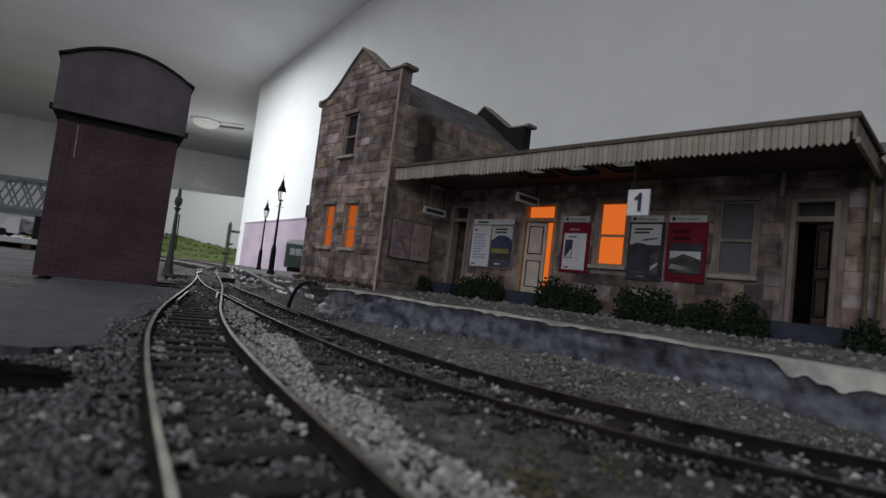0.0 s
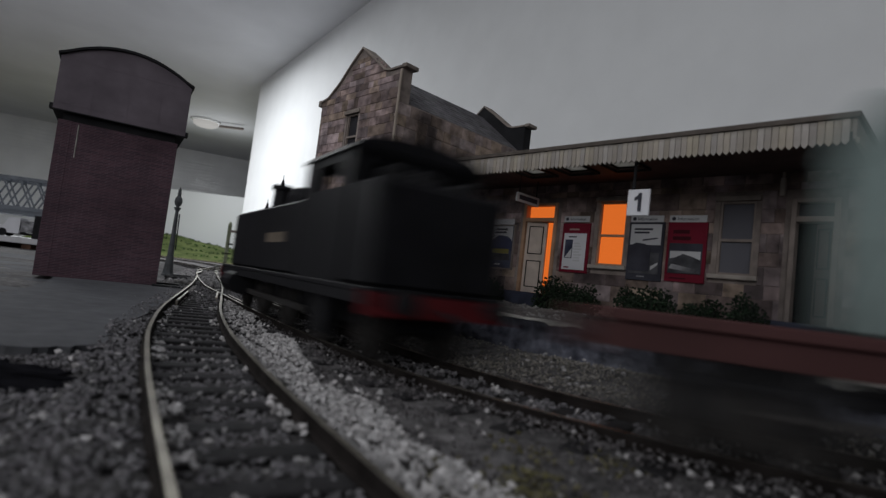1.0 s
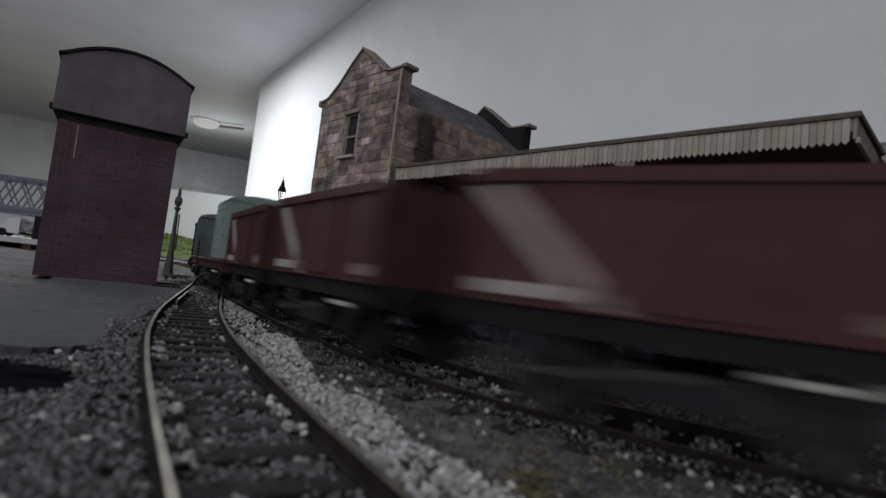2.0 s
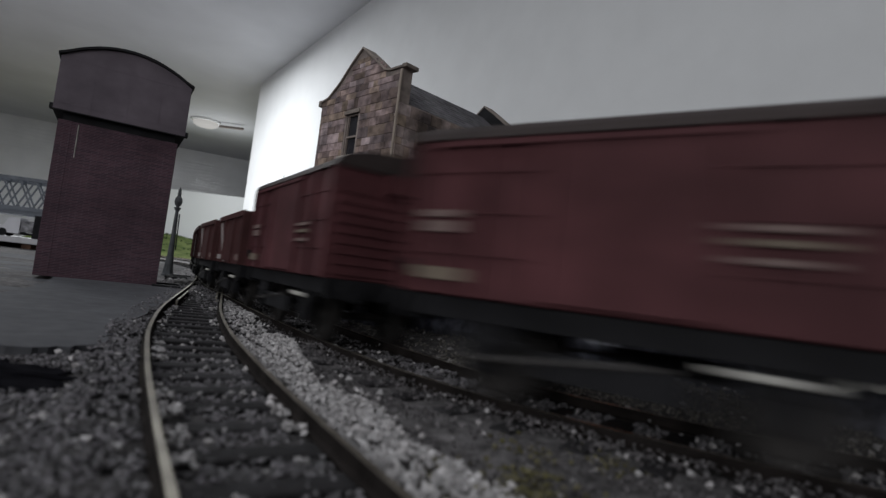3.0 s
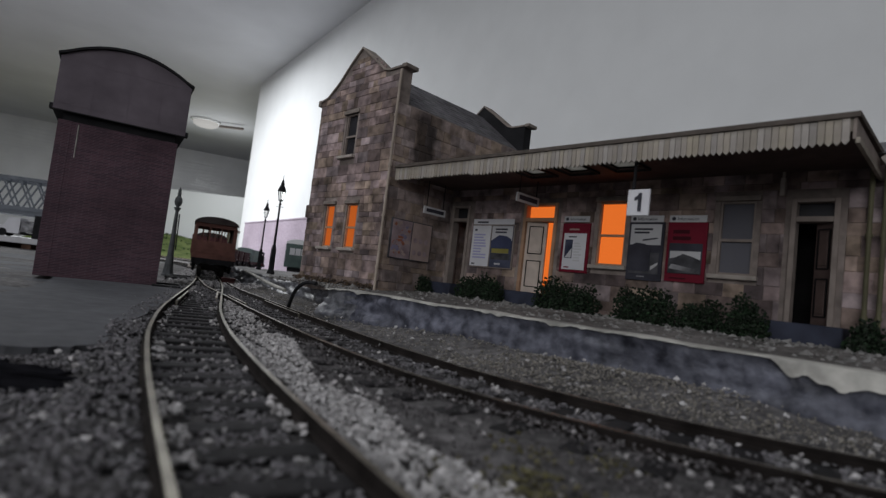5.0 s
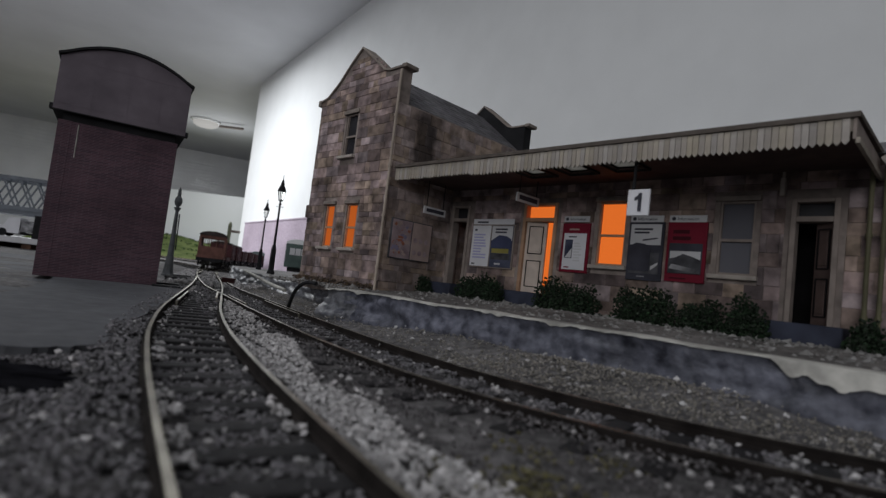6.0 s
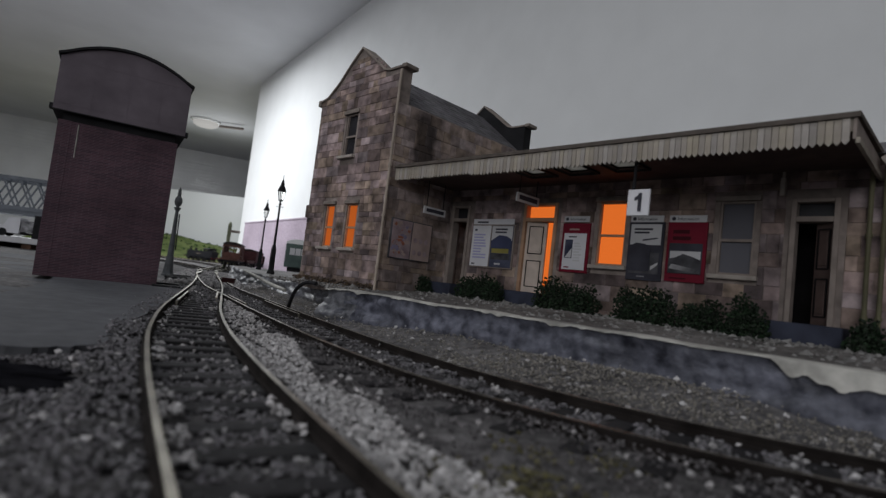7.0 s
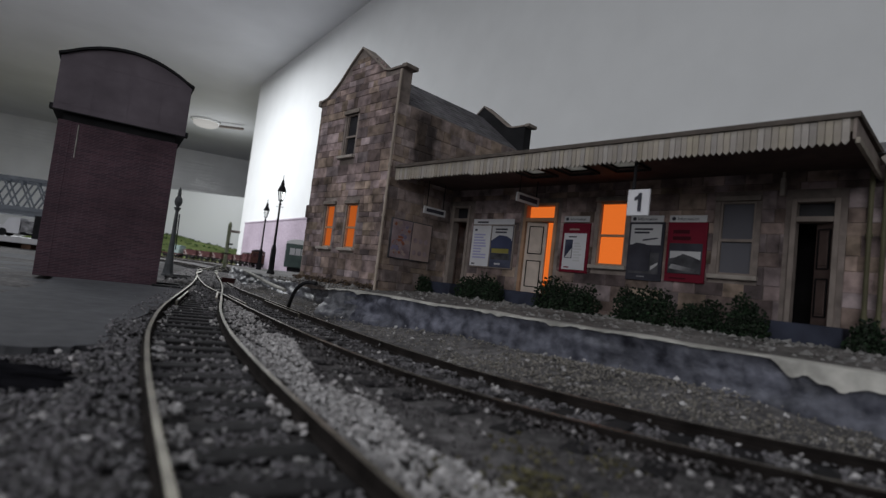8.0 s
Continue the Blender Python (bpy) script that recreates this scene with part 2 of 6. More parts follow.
SIDING = catmull([(60, -70, -0.5), (22, -10, -0.5), (3, 22, -0.5), (-9, 42, -0.5), (-21, 62, -0.4), (-36, 88, -0.2), (-54, 122, 0), (-75, 168, 0), (-98, 225, 0), (-130, 305, 0), (-170, 400, 0), (-214, 500, 0), (-262, 615, 0)])


def rail(name, line, offset, parent, lift=0.0):
    """A flat-bottomed rail: foot, web and head, swept along a line."""
    section = [(-0.9, -2.0), (0.9, -2.0), (0.9, -1.75), (0.3, -1.6), (0.3, -0.75), (0.4, -0.5), (0.4, 0.0), (-0.4, 0.0), (-0.4, -0.5), (-0.3, -0.75), (-0.3, -1.6), (-0.9, -1.75)]
    bm = bmesh.new()
    rings = []
    for i, p in enumerate(line):
        t = (line[min(i + 1, len(line) - 1)] - line[max(i - 1, 0)])
        side = Vector((t.y, -t.x, 0)).normalized()
        rings.append([bm.verts.new(p + side * (offset + x) + Vector((0, 0, z + lift))) for x, z in section])
    k = len(section)
    for a, b in zip(rings, rings[1:]):
        for i in range(k):
            f = bm.faces.new((a[i], a[(i + 1) % k], b[(i + 1) % k], b[i]))
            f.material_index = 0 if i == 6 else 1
    bm.faces.new(rings[0]), bm.faces.new(rings[-1][::-1])
    return part(name, bm, [rail_top, rail_side], parent)


def sleepers(line, parent, pitch=9.0, length=32.0, width=3.6, first=0, last=None):
    bm = box(bmesh.new(), -length / 2, length / 2, -width / 2, width / 2, -3.8, -2.0, bevel=0.25)
    src = part("sleeper", bm, sleeper_mat, parent)
    every = int(pitch / 3)
    idx = list(range(first + 1, (last or len(line)) - 1, every))
    for k, i in enumerate(idx):
        t = line[i + 1] - line[i - 1]
        ob = src if k == 0 else new("sleeper", src.data)
        ob.parent = parent
        ob.matrix_basis = at(*line[i], math.degrees(math.atan2(t.y, t.x)) - 90)


BRANCH = catmull([(-215, 502, 0), (-272, 640, 0), (-345, 780, 0), (-455, 950, 0), (-640, 1180, 0), (-900, 1420, 0), (-1300, 1640, 0)])
LOOP = catmull([(-300, 720, 0), (-350, 880, 0), (-430, 1080, 0), (-540, 1290, 0), (-700, 1480, 0), (-950, 1640, 0), (-1400, 1740, 0)])
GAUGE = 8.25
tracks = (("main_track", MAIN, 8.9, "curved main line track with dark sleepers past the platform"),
          ("side_track", SIDING, GAUGE, "near siding track with shiny worn rail heads"),
          ("branch_track", BRANCH, GAUGE, "far track that curves off past the water tower"),
          ("loop_track", LOOP, GAUGE, "far loop track with bright rail heads"))
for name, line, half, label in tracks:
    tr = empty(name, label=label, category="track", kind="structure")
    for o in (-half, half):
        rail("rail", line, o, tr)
    if name == "main_track":
        sleepers(line, tr, first=400, last=960, length=34)
    elif name == "side_track":
        sleepers(line, tr, last=170)
    else:
        sleepers(line, tr, pitch=12)
    if name == "side_track":
        for path, off, y0, y1 in ((SIDING, -6.0, 190, 250), (MAIN, 6.3, 190, 242), (SIDING, 6.3, 222, 262), (MAIN, -6.6, 216, 258)):
            rail("check_rail", [q for q in path if y0 < q.y < y1 and q.x < 0], off, tr)

# ---- ground ----
def ground_height(x, y):
    return 0.5 * noise.noise(Vector((x * 0.05, y * 0.05, 0))) + 0.35 * noise.noise(Vector((x * 0.21, y * 0.21, 3)))


def nearest_offset(pts, line_xy, tang):
    """Signed distance of points to the right of a line."""
    d = pts[:, None, :] - line_xy[None]
    k = (d ** 2).sum(2).argmin(1)
    v = d[np.arange(len(pts)), k]
    t = tang[k]
    return v[:, 0] * t[:, 1] - v[:, 1] * t[:, 0]


def on_sleeper(pts, line_xy, tang, first):
    """Whether points lie over the sleepers, nine millimetres apart from the given place on the line."""
    d = pts[:, None, :] - line_xy[None]
    k = (d ** 2).sum(2).argmin(1)
    v = d[np.arange(len(pts)), k]
    along = (k - first) * 3.0 + (v * tang[k]).sum(1)
    return np.abs((along + 4.5) % 9.0 - 4.5) < 2.1


def line_arrays(line):
    p = np.array([(v.x, v.y) for v in line])
    t = np.gradient(p, axis=0)
    return p, t / np.linalg.norm(t, axis=1)[:, None]


NEAR_LINE = [p for p in MAIN if p.y < 760 and abs(p.x) < 330 and p.y > -120]
MAIN_A, SIDE_A = line_arrays(NEAR_LINE), line_arrays(SIDING)


def bank(pts):
    """How far the ballast lies above the board: a bed under the main line and a shoulder towards the platform."""
    m = nearest_offset(pts, *MAIN_A)
    bed = np.where((m > -24) & (m < 60) & (pts[:, 1] < 380), 0.8, 0)
    return bed + np.where((m > 11) & (m < 60) & (pts[:, 1] < 380) & (pts[:, 0] < 140), np.clip((m - 11) / 19, 0, 1) * 5.0, 0)


def build_ground():
    xs = [-3000, -2000, -1200, -800, -600, -450, -350] + list(range(-300, 181, 6)) + [200, 240, 300, 400, 600, 1000, 1700, 2500]
    ys = [-1500, -800, -300, -120] + list(range(-60, 331, 6)) + [345, 365, 390, 420, 460, 510, 570, 650, 760, 900, 1100, 1400, 1800, 2400, 3200, 5600]
    up = bank(np.array([(x, y) for y in ys for x in xs], float)).reshape(len(ys), len(xs))
    bm = bmesh.new()
    rows = [[bm.verts.new((x, y, -3.2 + ground_height(x, y) + up[j, i])) for i, x in enumerate(xs)] for j, y in enumerate(ys)]
    for a, b in zip(rows, rows[1:]):
        for i in range(len(xs) - 1):
            bm.faces.new((a[i], a[i + 1], b[i + 1], b[i]))
    ob = part("ground", bm, ground_mat, smooth=True)
    tagged(ob, "dark grey scattered ballast and soot on the baseboard", "ground", kind="structure")


build_ground()


def slab(name, outline, z0, z1, mat, label, category="pavement", kind="structure"):
    bm = bmesh.new()
    a = [bm.verts.new((x, y, z0)) for x, y in outline]
    b = [bm.verts.new((x, y, z1)) for x, y in outline]
    bm.faces.new(a[::-1]), bm.faces.new(b)
    for i in range(len(a)):
        j = (i + 1) % len(a)
        bm.faces.new((a[i], a[j], b[j], b[i]))
    return tagged(part(name, bm, mat), label, category, kind=kind)


rnd = random.Random(4)
edge = [(-118, 250), (-92, 180), (-76, 138), (-68, 116), (-60, 99), (-63, 91), (-70, 88), (-80, 86), (-100, 84), (-150, 84), (-260, 90)]
ragged = []
for (x0, y0), (x1, y1) in zip(edge, edge[1:]):
    for k in range(5):
        ragged.append((x0 + (x1 - x0) * k / 5 + rnd.uniform(-1, 1), y0 + (y1 - y0) * k / 5 + rnd.uniform(-1, 1)))
slab("yard_pavement", [(-135, 290), *ragged, (-260, 90), (-131, 164), (-152, 209), (-203, 290)], -5, -1.6, concrete, "smooth dark grey card yard surface by the water tower")
slab("yard_floor", [(-203, 291), (-153, 210), (-132, 165), (-262, 91), (-900, 91), (-900, 620), (-420, 620)], -8, -3.2, concrete, "pale grey bare board beyond the yard edge")


soot = material("soot", (0.010, 0.010, 0.012), 1.0, grain=300, spread=0.4, bump=0.5, spec=0.0)


def soot_patch():
    bm = bmesh.new()
    r = random.Random(9)
    ring = []
    for k in range(96):
        a = 2 * math.pi * k / 96
        ring.append(bm.verts.new((-82 + 38 * math.cos(a) * r.uniform(0.78, 1.12), 75 + 12 * math.sin(a) * r.uniform(0.7, 1.2), -3.0)))
    top = bm.verts.new((-82, 75, -2.2))
    for k in range(96):
        bm.faces.new((ring[k], ring[(k + 1) % 96], top))
    low = [bm.verts.new((v.co.x, v.co.y, -5)) for v in ring]
    for k in range(96):
        bm.faces.new((ring[k], low[k], low[(k + 1) % 96], ring[(k + 1) % 96]))
    bm.faces.new(low)
    tagged(part("soot_heap", bm, soot), "low heap of black soot on the ballast", "soot heap", kind="stuff")


soot_patch()


# ---- ballast stones, one mesh a kind ----
def stones(name, pts, sizes, mat, label, lift):
    """Rough eight-sided stones, joined into one mesh."""
    rng = np.random.default_rng(len(pts))
    base = np.array([(1, 0, 0), (0, 1, 0), (-1, 0, 0), (0, -1, 0), (0, 0, 1), (0, 0, -1)], float)
    tri = np.array([(0, 1, 4), (1, 2, 4), (2, 3, 4), (3, 0, 4), (1, 0, 5), (2, 1, 5), (3, 2, 5), (0, 3, 5)])
    n = len(pts)
    v = base[None] * rng.uniform(0.55, 1.15, (n, 6, 1)) + rng.normal(0, 0.16, (n, 6, 3))
    a = rng.uniform(0, 6.28, n)
    b = rng.uniform(-0.8, 0.8, n)
    ca, sa, cb, sb = np.cos(a)[:, None], np.sin(a)[:, None], np.cos(b)[:, None], np.sin(b)[:, None]
    x, y, z = v[..., 0] * cb + v[..., 2] * sb, v[..., 1], -v[..., 0] * sb + v[..., 2] * cb
    x, y = x * ca - y * sa, x * sa + y * ca
    v = np.stack([x, y, z * 0.8], 2) * sizes[:, None, None]
    hz = np.array([ground_height(px, py) for px, py in pts])
    v += np.concatenate([pts, (-3.2 + hz + lift)[:, None]], 1)[:, None]
    me = bpy.data.meshes.new(name)
    me.from_pydata((v.reshape(-1, 3) * MM).tolist(), [], (tri[None] + np.arange(n)[:, None, None] * 6).reshape(-1, 3).tolist())
    me.materials.append(mat)
    me.polygons.foreach_set("use_smooth", [False] * len(me.polygons))
    tagged(new(name, me), label, "ballast", kind="stuff")


def scatter_ballast():
    rng = np.random.default_rng(3)
    pts = np.concatenate([rng.uniform((-75, 20), (110, 130), (52000, 2)), rng.uniform((-140, 120), (40, 330), (26000, 2)), rng.uniform((-330, 330), (-20, 700), (22000, 2))])
    ms, ss = nearest_offset(pts, *MAIN_A), nearest_offset(pts, *SIDE_A)
    s = pts[:, 0] * math.cos(TH) + pts[:, 1] * math.sin(TH)
    nn = -pts[:, 0] * math.sin(TH) + pts[:, 1] * math.cos(TH)
    keep = (nn < 113) | (s < -150)
    keep &= ms < 38
    in_yard = (ss < -26) & (pts[:, 1] > 86)
    keep &= ~in_yard
    far = pts[:, 1] > 330
    keep &= ~far | (ms < 24)
    keep &= ~(((pts[:, 0] + 82) / 36) ** 2 + ((pts[:, 1] - 75) / 11) ** 2 < 1)
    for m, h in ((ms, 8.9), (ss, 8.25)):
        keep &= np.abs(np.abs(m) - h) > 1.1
    wob = np.array([noise.noise(Vector((x * 0.04, y * 0.04, 7))) for x, y in pts])
    pale = ((ss > 9.5) & (ss < 19 + 7 * wob) & (ms < -10)) | ((np.abs(ss) < 8) & (np.abs(ss) > 5.2) & (wob > np.where(ss < 0, -0.3, 0.1)))
    pale |= far & (rng.uniform(size=len(pts)) < 0.8)
    pale |= (rng.uniform(size=len(pts)) < 0.018) & (ss > -22)
    size = rng.uniform(0.26, 0.62, len(pts)) * np.where(pale, 1.25, 1.0)
    between = (np.abs(ss) < 16.5) | (np.abs(ms) < 17.5)
    thin = rng.uniform(size=len(pts))
    start = MAIN.index(NEAR_LINE[0])
    covered = ((np.abs(ss) < 16) & on_sleeper(pts, *SIDE_A, 1)) | ((np.abs(ms) < 17) & on_sleeper(pts, *MAIN_A, 401 - start))
    outer = ((np.abs(ss) > 9.5) & (np.abs(ss) < 17)) | ((np.abs(ms) > 10) & (np.abs(ms) < 18))
    keep &= ~covered | (rng.uniform(size=len(pts)) < np.where(outer, 0.75, 0.07))
    keep &= pale | ~between | (thin < 0.7)
    keep &= pale | between | (ss < -9.5) | (thin < 0.75 + 0.5 * wob)
    size = np.where(far, size * 1.7, size)
    sand = (ms > 10) & ~pale
    grit = ~pale & ~far & (ms < -10) & (ss > 14)
    size = np.where(grit, size * 0.62, np.where(sand, size * 0.66, size))
    lift = np.where(between, 0.55, 0.2) + rng.uniform(-0.15, 0.25, len(pts)) + np.where(pale, 0.75, 0) + np.where(outer & ~pale, 1.0, 0) + bank(pts)
    for name, pick, mat, label in (("pale_ballast", pale, pale_stone, "band of pale grey loose ballast stones beside the rail"),
                                   ("dark_ballast", ~pale & ~sand & ~grit, ballast_mat, "dark grey loose ballast stones round the sleepers"),
                                   ("sooty_grit", grit, sooty_grit, "fine black brown grit between the two tracks"),
                                   ("sandy_ballast", sand, sandy_stone, "fine brownish ballast between track and platform")):
        k = keep & pick
        stones(name, pts[k], size[k], mat, label, lift[k])


sooty_grit = material("sooty_grit", (0.115, 0.108, 0.112), 0.97, grain=700, spread=0.4, per_object=0.5)
pale_stone = material("pale_ballast_stone", (0.40, 0.388, 0.39), 0.95, grain=700, spread=0.3, per_object=0.4)
sandy_stone = material("sandy_ballast_stone", (0.23, 0.215, 0.195), 0.95, grain=700, spread=0.3, per_object=0.3)
scatter_ballast()
moss_mat = material("moss_flock", (0.11, 0.10, 0.06), 0.95, grain=600, spread=0.4, per_object=0.4)


def moss():
    rng = np.random.default_rng(12)
    c = rng.uniform((2, 38), (26, 70), (9, 2))
    c[0], c[1], c[2] = (9, 52), (12, 56), (5, 48)
    pts = np.concatenate([p + rng.normal(0, 2.6, (45, 2)) for p in c])
    ss, ms = nearest_offset(pts, *SIDE_A), nearest_offset(pts, *MAIN_A)
    pts = pts[(ss > 10) & (ms < -12)]
    stones("moss", pts, rng.uniform(0.3, 0.6, len(pts)), moss_mat, "tufts of dry yellow green moss in the ballast", np.full(len(pts), 0.9))


moss()


# ---- platform ----
def platform_line():
    """The platform's front edge, seen from above: straight past the station, then along the track."""
    pts = [Vector((*station_xy(s, 112), 0)) for s in range(13, -176, -3)]
    start = min(range(len(MAIN)), key=lambda i: (MAIN[i] - pts[-1]).length)
    for i in range(start + 6, len(MAIN) - 1):
        t = (MAIN[i + 1] - MAIN[i - 1]).normalized()
        p = MAIN[i] + Vector((t.y, -t.x, 0)) * 27
        if p.y > 700:
            break
        pts.append(p)
    return pts


def build_platform():
    line = platform_line()
    platform = empty("platform", label="low platform with ragged white edging and crumpled dark face", category="platform", kind="structure")
    out = []
    for i in range(len(line)):
        t = (line[min(i + 1, len(line) - 1)] - line[max(i - 1, 0)]).normalized()
        out.append(Vector((t.y, -t.x, 0)))
    top = lambda i: 10.3 - 1.6 * min(1, max(0, (i - 59) / 10)) + 0.5 * noise.noise(Vector((i * 0.15, 0, 1))) + (1.2 * noise.noise(Vector((i * 0.5, 2, 1))) if i > 57 else 0)
    # the face, a crumpled sheet from ballast to edge
    bm = bmesh.new()
    rows = []
    for k in range(17):
        f = k / 16
        row = []
        for i, p in enumerate(line):
            rough = 1.0 if i < 51 else 2.0
            bulge = (-2.5 * (1 - f) ** 1.6) + rough * 1.3 * noise.noise(Vector((i * 0.22, k * 0.25, 0))) + rough * 0.8 * noise.noise(Vector((i * 0.7, k * 0.7, 5)))
            q = p + out[i] * (bulge * (0 if k == 16 else 1))
            row.append(bm.verts.new((q.x, q.y, -4.6 + f * (top(i) + 4.6) + (0 if k in (0, 16) else 0.5 * noise.noise(Vector((i * 0.5, k, 2)))))))
        rows.append(row)
    for f_row, (a, b) in enumerate(zip(rows, rows[1:])):
        for i in range(len(line) - 1):
            fc = bm.faces.new((a[i], a[i + 1], b[i + 1], b[i]))
            fc.material_index = 1 if i > 56 + 5 * noise.noise(Vector((i * 0.35, f_row * 0.6, 6))) else 0
    part("platform_face", bm, [dark_paint, crumple], platform, "crumpled dark blue grey painted face", smooth=True)
    # the white strip, ragged inwards
    bm = bmesh.new()
    a, b, c = [], [], []
    for j in range(65 * 4):
        i, g = j // 4, j % 4 / 4
        p, o, x = line[i].lerp(line[i + 1], g), out[i].lerp(out[i + 1], g), j / 4
        rag = noise.noise(Vector((x * 0.3, 4, 4))) + 0.5 * noise.noise(Vector((x * 1.1, 4, 9)))
        w = 4.2 + 2.2 * noise.noise(Vector((x * 0.25, 9, 0))) + 0.9 * noise.noise(Vector((x * 1.3, 9, 3))) + 3.0 * max(0, 1 - x / 13)
        hang = 0.3 + 1.3 * max(0, rag) + (max(0, 3.0 + 2.4 * rag) * min(1, (13.2 - x) * 0.8) if x < 13.2 else 0)
        z = top(i) * (1 - g) + top(i + 1) * g + 0.35
        a.append(bm.verts.new(p + Vector((0, 0, z - hang)) - o * (0.8 + 0.35 * min(hang, 4))))
        b.append(bm.verts.new(p - o * 0.5 + Vector((0, 0, z))))
        c.append(bm.verts.new(p + o * w + Vector((0, 0, z + 0.15))))
    for i in range(len(a) - 1):
        bm.faces.new((a[i], a[i + 1], b[i + 1], b[i])), bm.faces.new((b[i], b[i + 1], c[i + 1], c[i]))
    part("platform_edging", bm, edge_white, platform, "worn white painted edging with a ragged border")
    # the top
    bm = bmesh.new()
    rows = []
    steps = [0, 4, 9, 15, 22, 30, 40, 52, 66, 85, 120, 200]
    for k, w in enumerate(steps):
        lift = 2.2 * min(1, w / 40)
        rows.append([bm.verts.new((*(p + out[i] * w).xy, top(i) + lift * (1 if i < 61 else 0.2) + 0.5 * noise.noise(Vector((i * 0.4, k * 0.8, 8))) * (k > 0))) for i, p in enumerate(line)])
    for a, b in zip(rows, rows[1:]):
        for i in range(len(line) - 1):
            bm.faces.new((a[i], a[i + 1], b[i + 1], b[i])).material_index = 1 if i > 66 else 0
    part("platform_top", bm, [platform_mat, platform_pale], platform, "gritty grey brown surface, bare and pale beyond the station")


crumple = material("crumpled_grey_foil", (0.105, 0.11, 0.135), 0.4, grain=330, spread=0.5, bump=1.0, bump_scale=380, tint=(0.25, 0.255, 0.28), stain=0.4, stain_scale=90, spec=0.5)
platform_pale = material("bare_pale_platform", (0.36, 0.355, 0.35), 0.9, grain=200, spread=0.2, bump=0.3, stain=0.3, stain_scale=25)
build_platform()


def platform_rubble():
    rng = np.random.default_rng(21)
    sn = np.concatenate([np.stack([rng.uniform(-170, -5, 1300), rng.uniform(146, 164.5, 1300)], 1), np.stack([rng.uniform(-232, -165, 420), rng.uniform(116, 128, 420)], 1), np.stack([rng.uniform(-175, -5, 500), rng.uniform(121, 150, 500)], 1)])
    pts = np.array([station_xy(*p) for p in sn])
    size = rng.gamma(2.0, 0.22, len(pts)) + 0.2
    hz = np.array([ground_height(*p) for p in pts])
    stones("platform_rubble", pts, np.minimum(size, 2.2), rock, "grey rubble and grit along the foot of the station wall", 13.45 - hz + 2.2 * np.clip((sn[:, 1] - 112) / 40, 0, 1))


platform_rubble()


def bent_hose():
    bm = bmesh.new()
    pts = catmull([(-60, 221, -1), (-58.5, 217, 2), (-56.5, 213.5, 6), (-54, 210.5, 9.2), (-50.5, 208, 11.2), (-46, 205, 11.2)], 1.0)
    for a, b in zip(pts, pts[1:]):
        rod(bm, a, b, 0.75, 7)
    tagged(part("hose", bm, black), "bent black hose over the platform face", "hose")


bent_hose()


def gable_weeds():
    rng = np.random.default_rng(31)
    s, n = rng.uniform(-226, -166, 900), 129.3 - np.abs(rng.normal(0, 3.2, 900))
    pts = np.array([station_xy(a, b) for a, b in zip(s, n)])
    size = rng.uniform(0.3, 0.85, 900)
    hz = np.array([ground_height(*q) for q in pts])
    stones("weeds", pts, size, weed_mat, "dry brown weeds and dirt at the foot of the gable wall", 14.0 - hz + rng.uniform(0, 2.6, 900) * (n > 126.5))


weed_mat = material("dry_weeds", (0.10, 0.075, 0.058), 0.95, grain=600, spread=0.4, per_object=0.4)
gable_weeds()


def white_pole():
    pts = catmull([(-166, 458, 8.6), (-128, 372, 8.0), (-94, 296, 6.5), (-69, 246, 5.4)], 4.0)
    bm = bmesh.new()
    for a, b in zip(pts, pts[1:]):
        rod(bm, a, b, 0.9, 7)
    tagged(part("pole", bm, edge_white), "long white pole lying along the platform face", "pole")


white_pole()


# ---- station building ----
station = empty("station_building", STATION.copy(), "two-storey grey brown stone station with long canopy and lit windows", "building")


def fuse(bm):
    """Joins touching boxes into one body and drops the faces between them."""
    bmesh.ops.remove_doubles(bm, verts=bm.verts, dist=1e-4)
    bm.verts.index_update()
    seen = {}
    for f in bm.faces:
        seen.setdefault(frozenset(v.index for v in f.verts), []).append(f)
    bmesh.ops.delete(bm, geom=[f for fs in seen.values() if len(fs) > 1 for f in fs], context="FACES_ONLY")
    return bm


def wall_cells(bm, u0, u1, z0, z1, openings, v0, v1, axis="s"):
    """A wall with openings through it; u runs along, v through."""
    us = sorted({u0, u1, *[o[0] for o in openings], *[o[1] for o in openings]})
    zs = sorted({z0, z1, *[o[2] for o in openings], *[o[3] for o in openings]})
    for a, b in zip(us, us[1:]):
        for c, d in zip(zs, zs[1:]):
            if not any(o[0] <= (a + b) / 2 <= o[1] and o[2] <= (c + d) / 2 <= o[3] for o in openings):
                box(bm, a, b, v0, v1, c, d) if axis == "s" else box(bm, v0, v1, a, b, c, d)
    return fuse(bm)


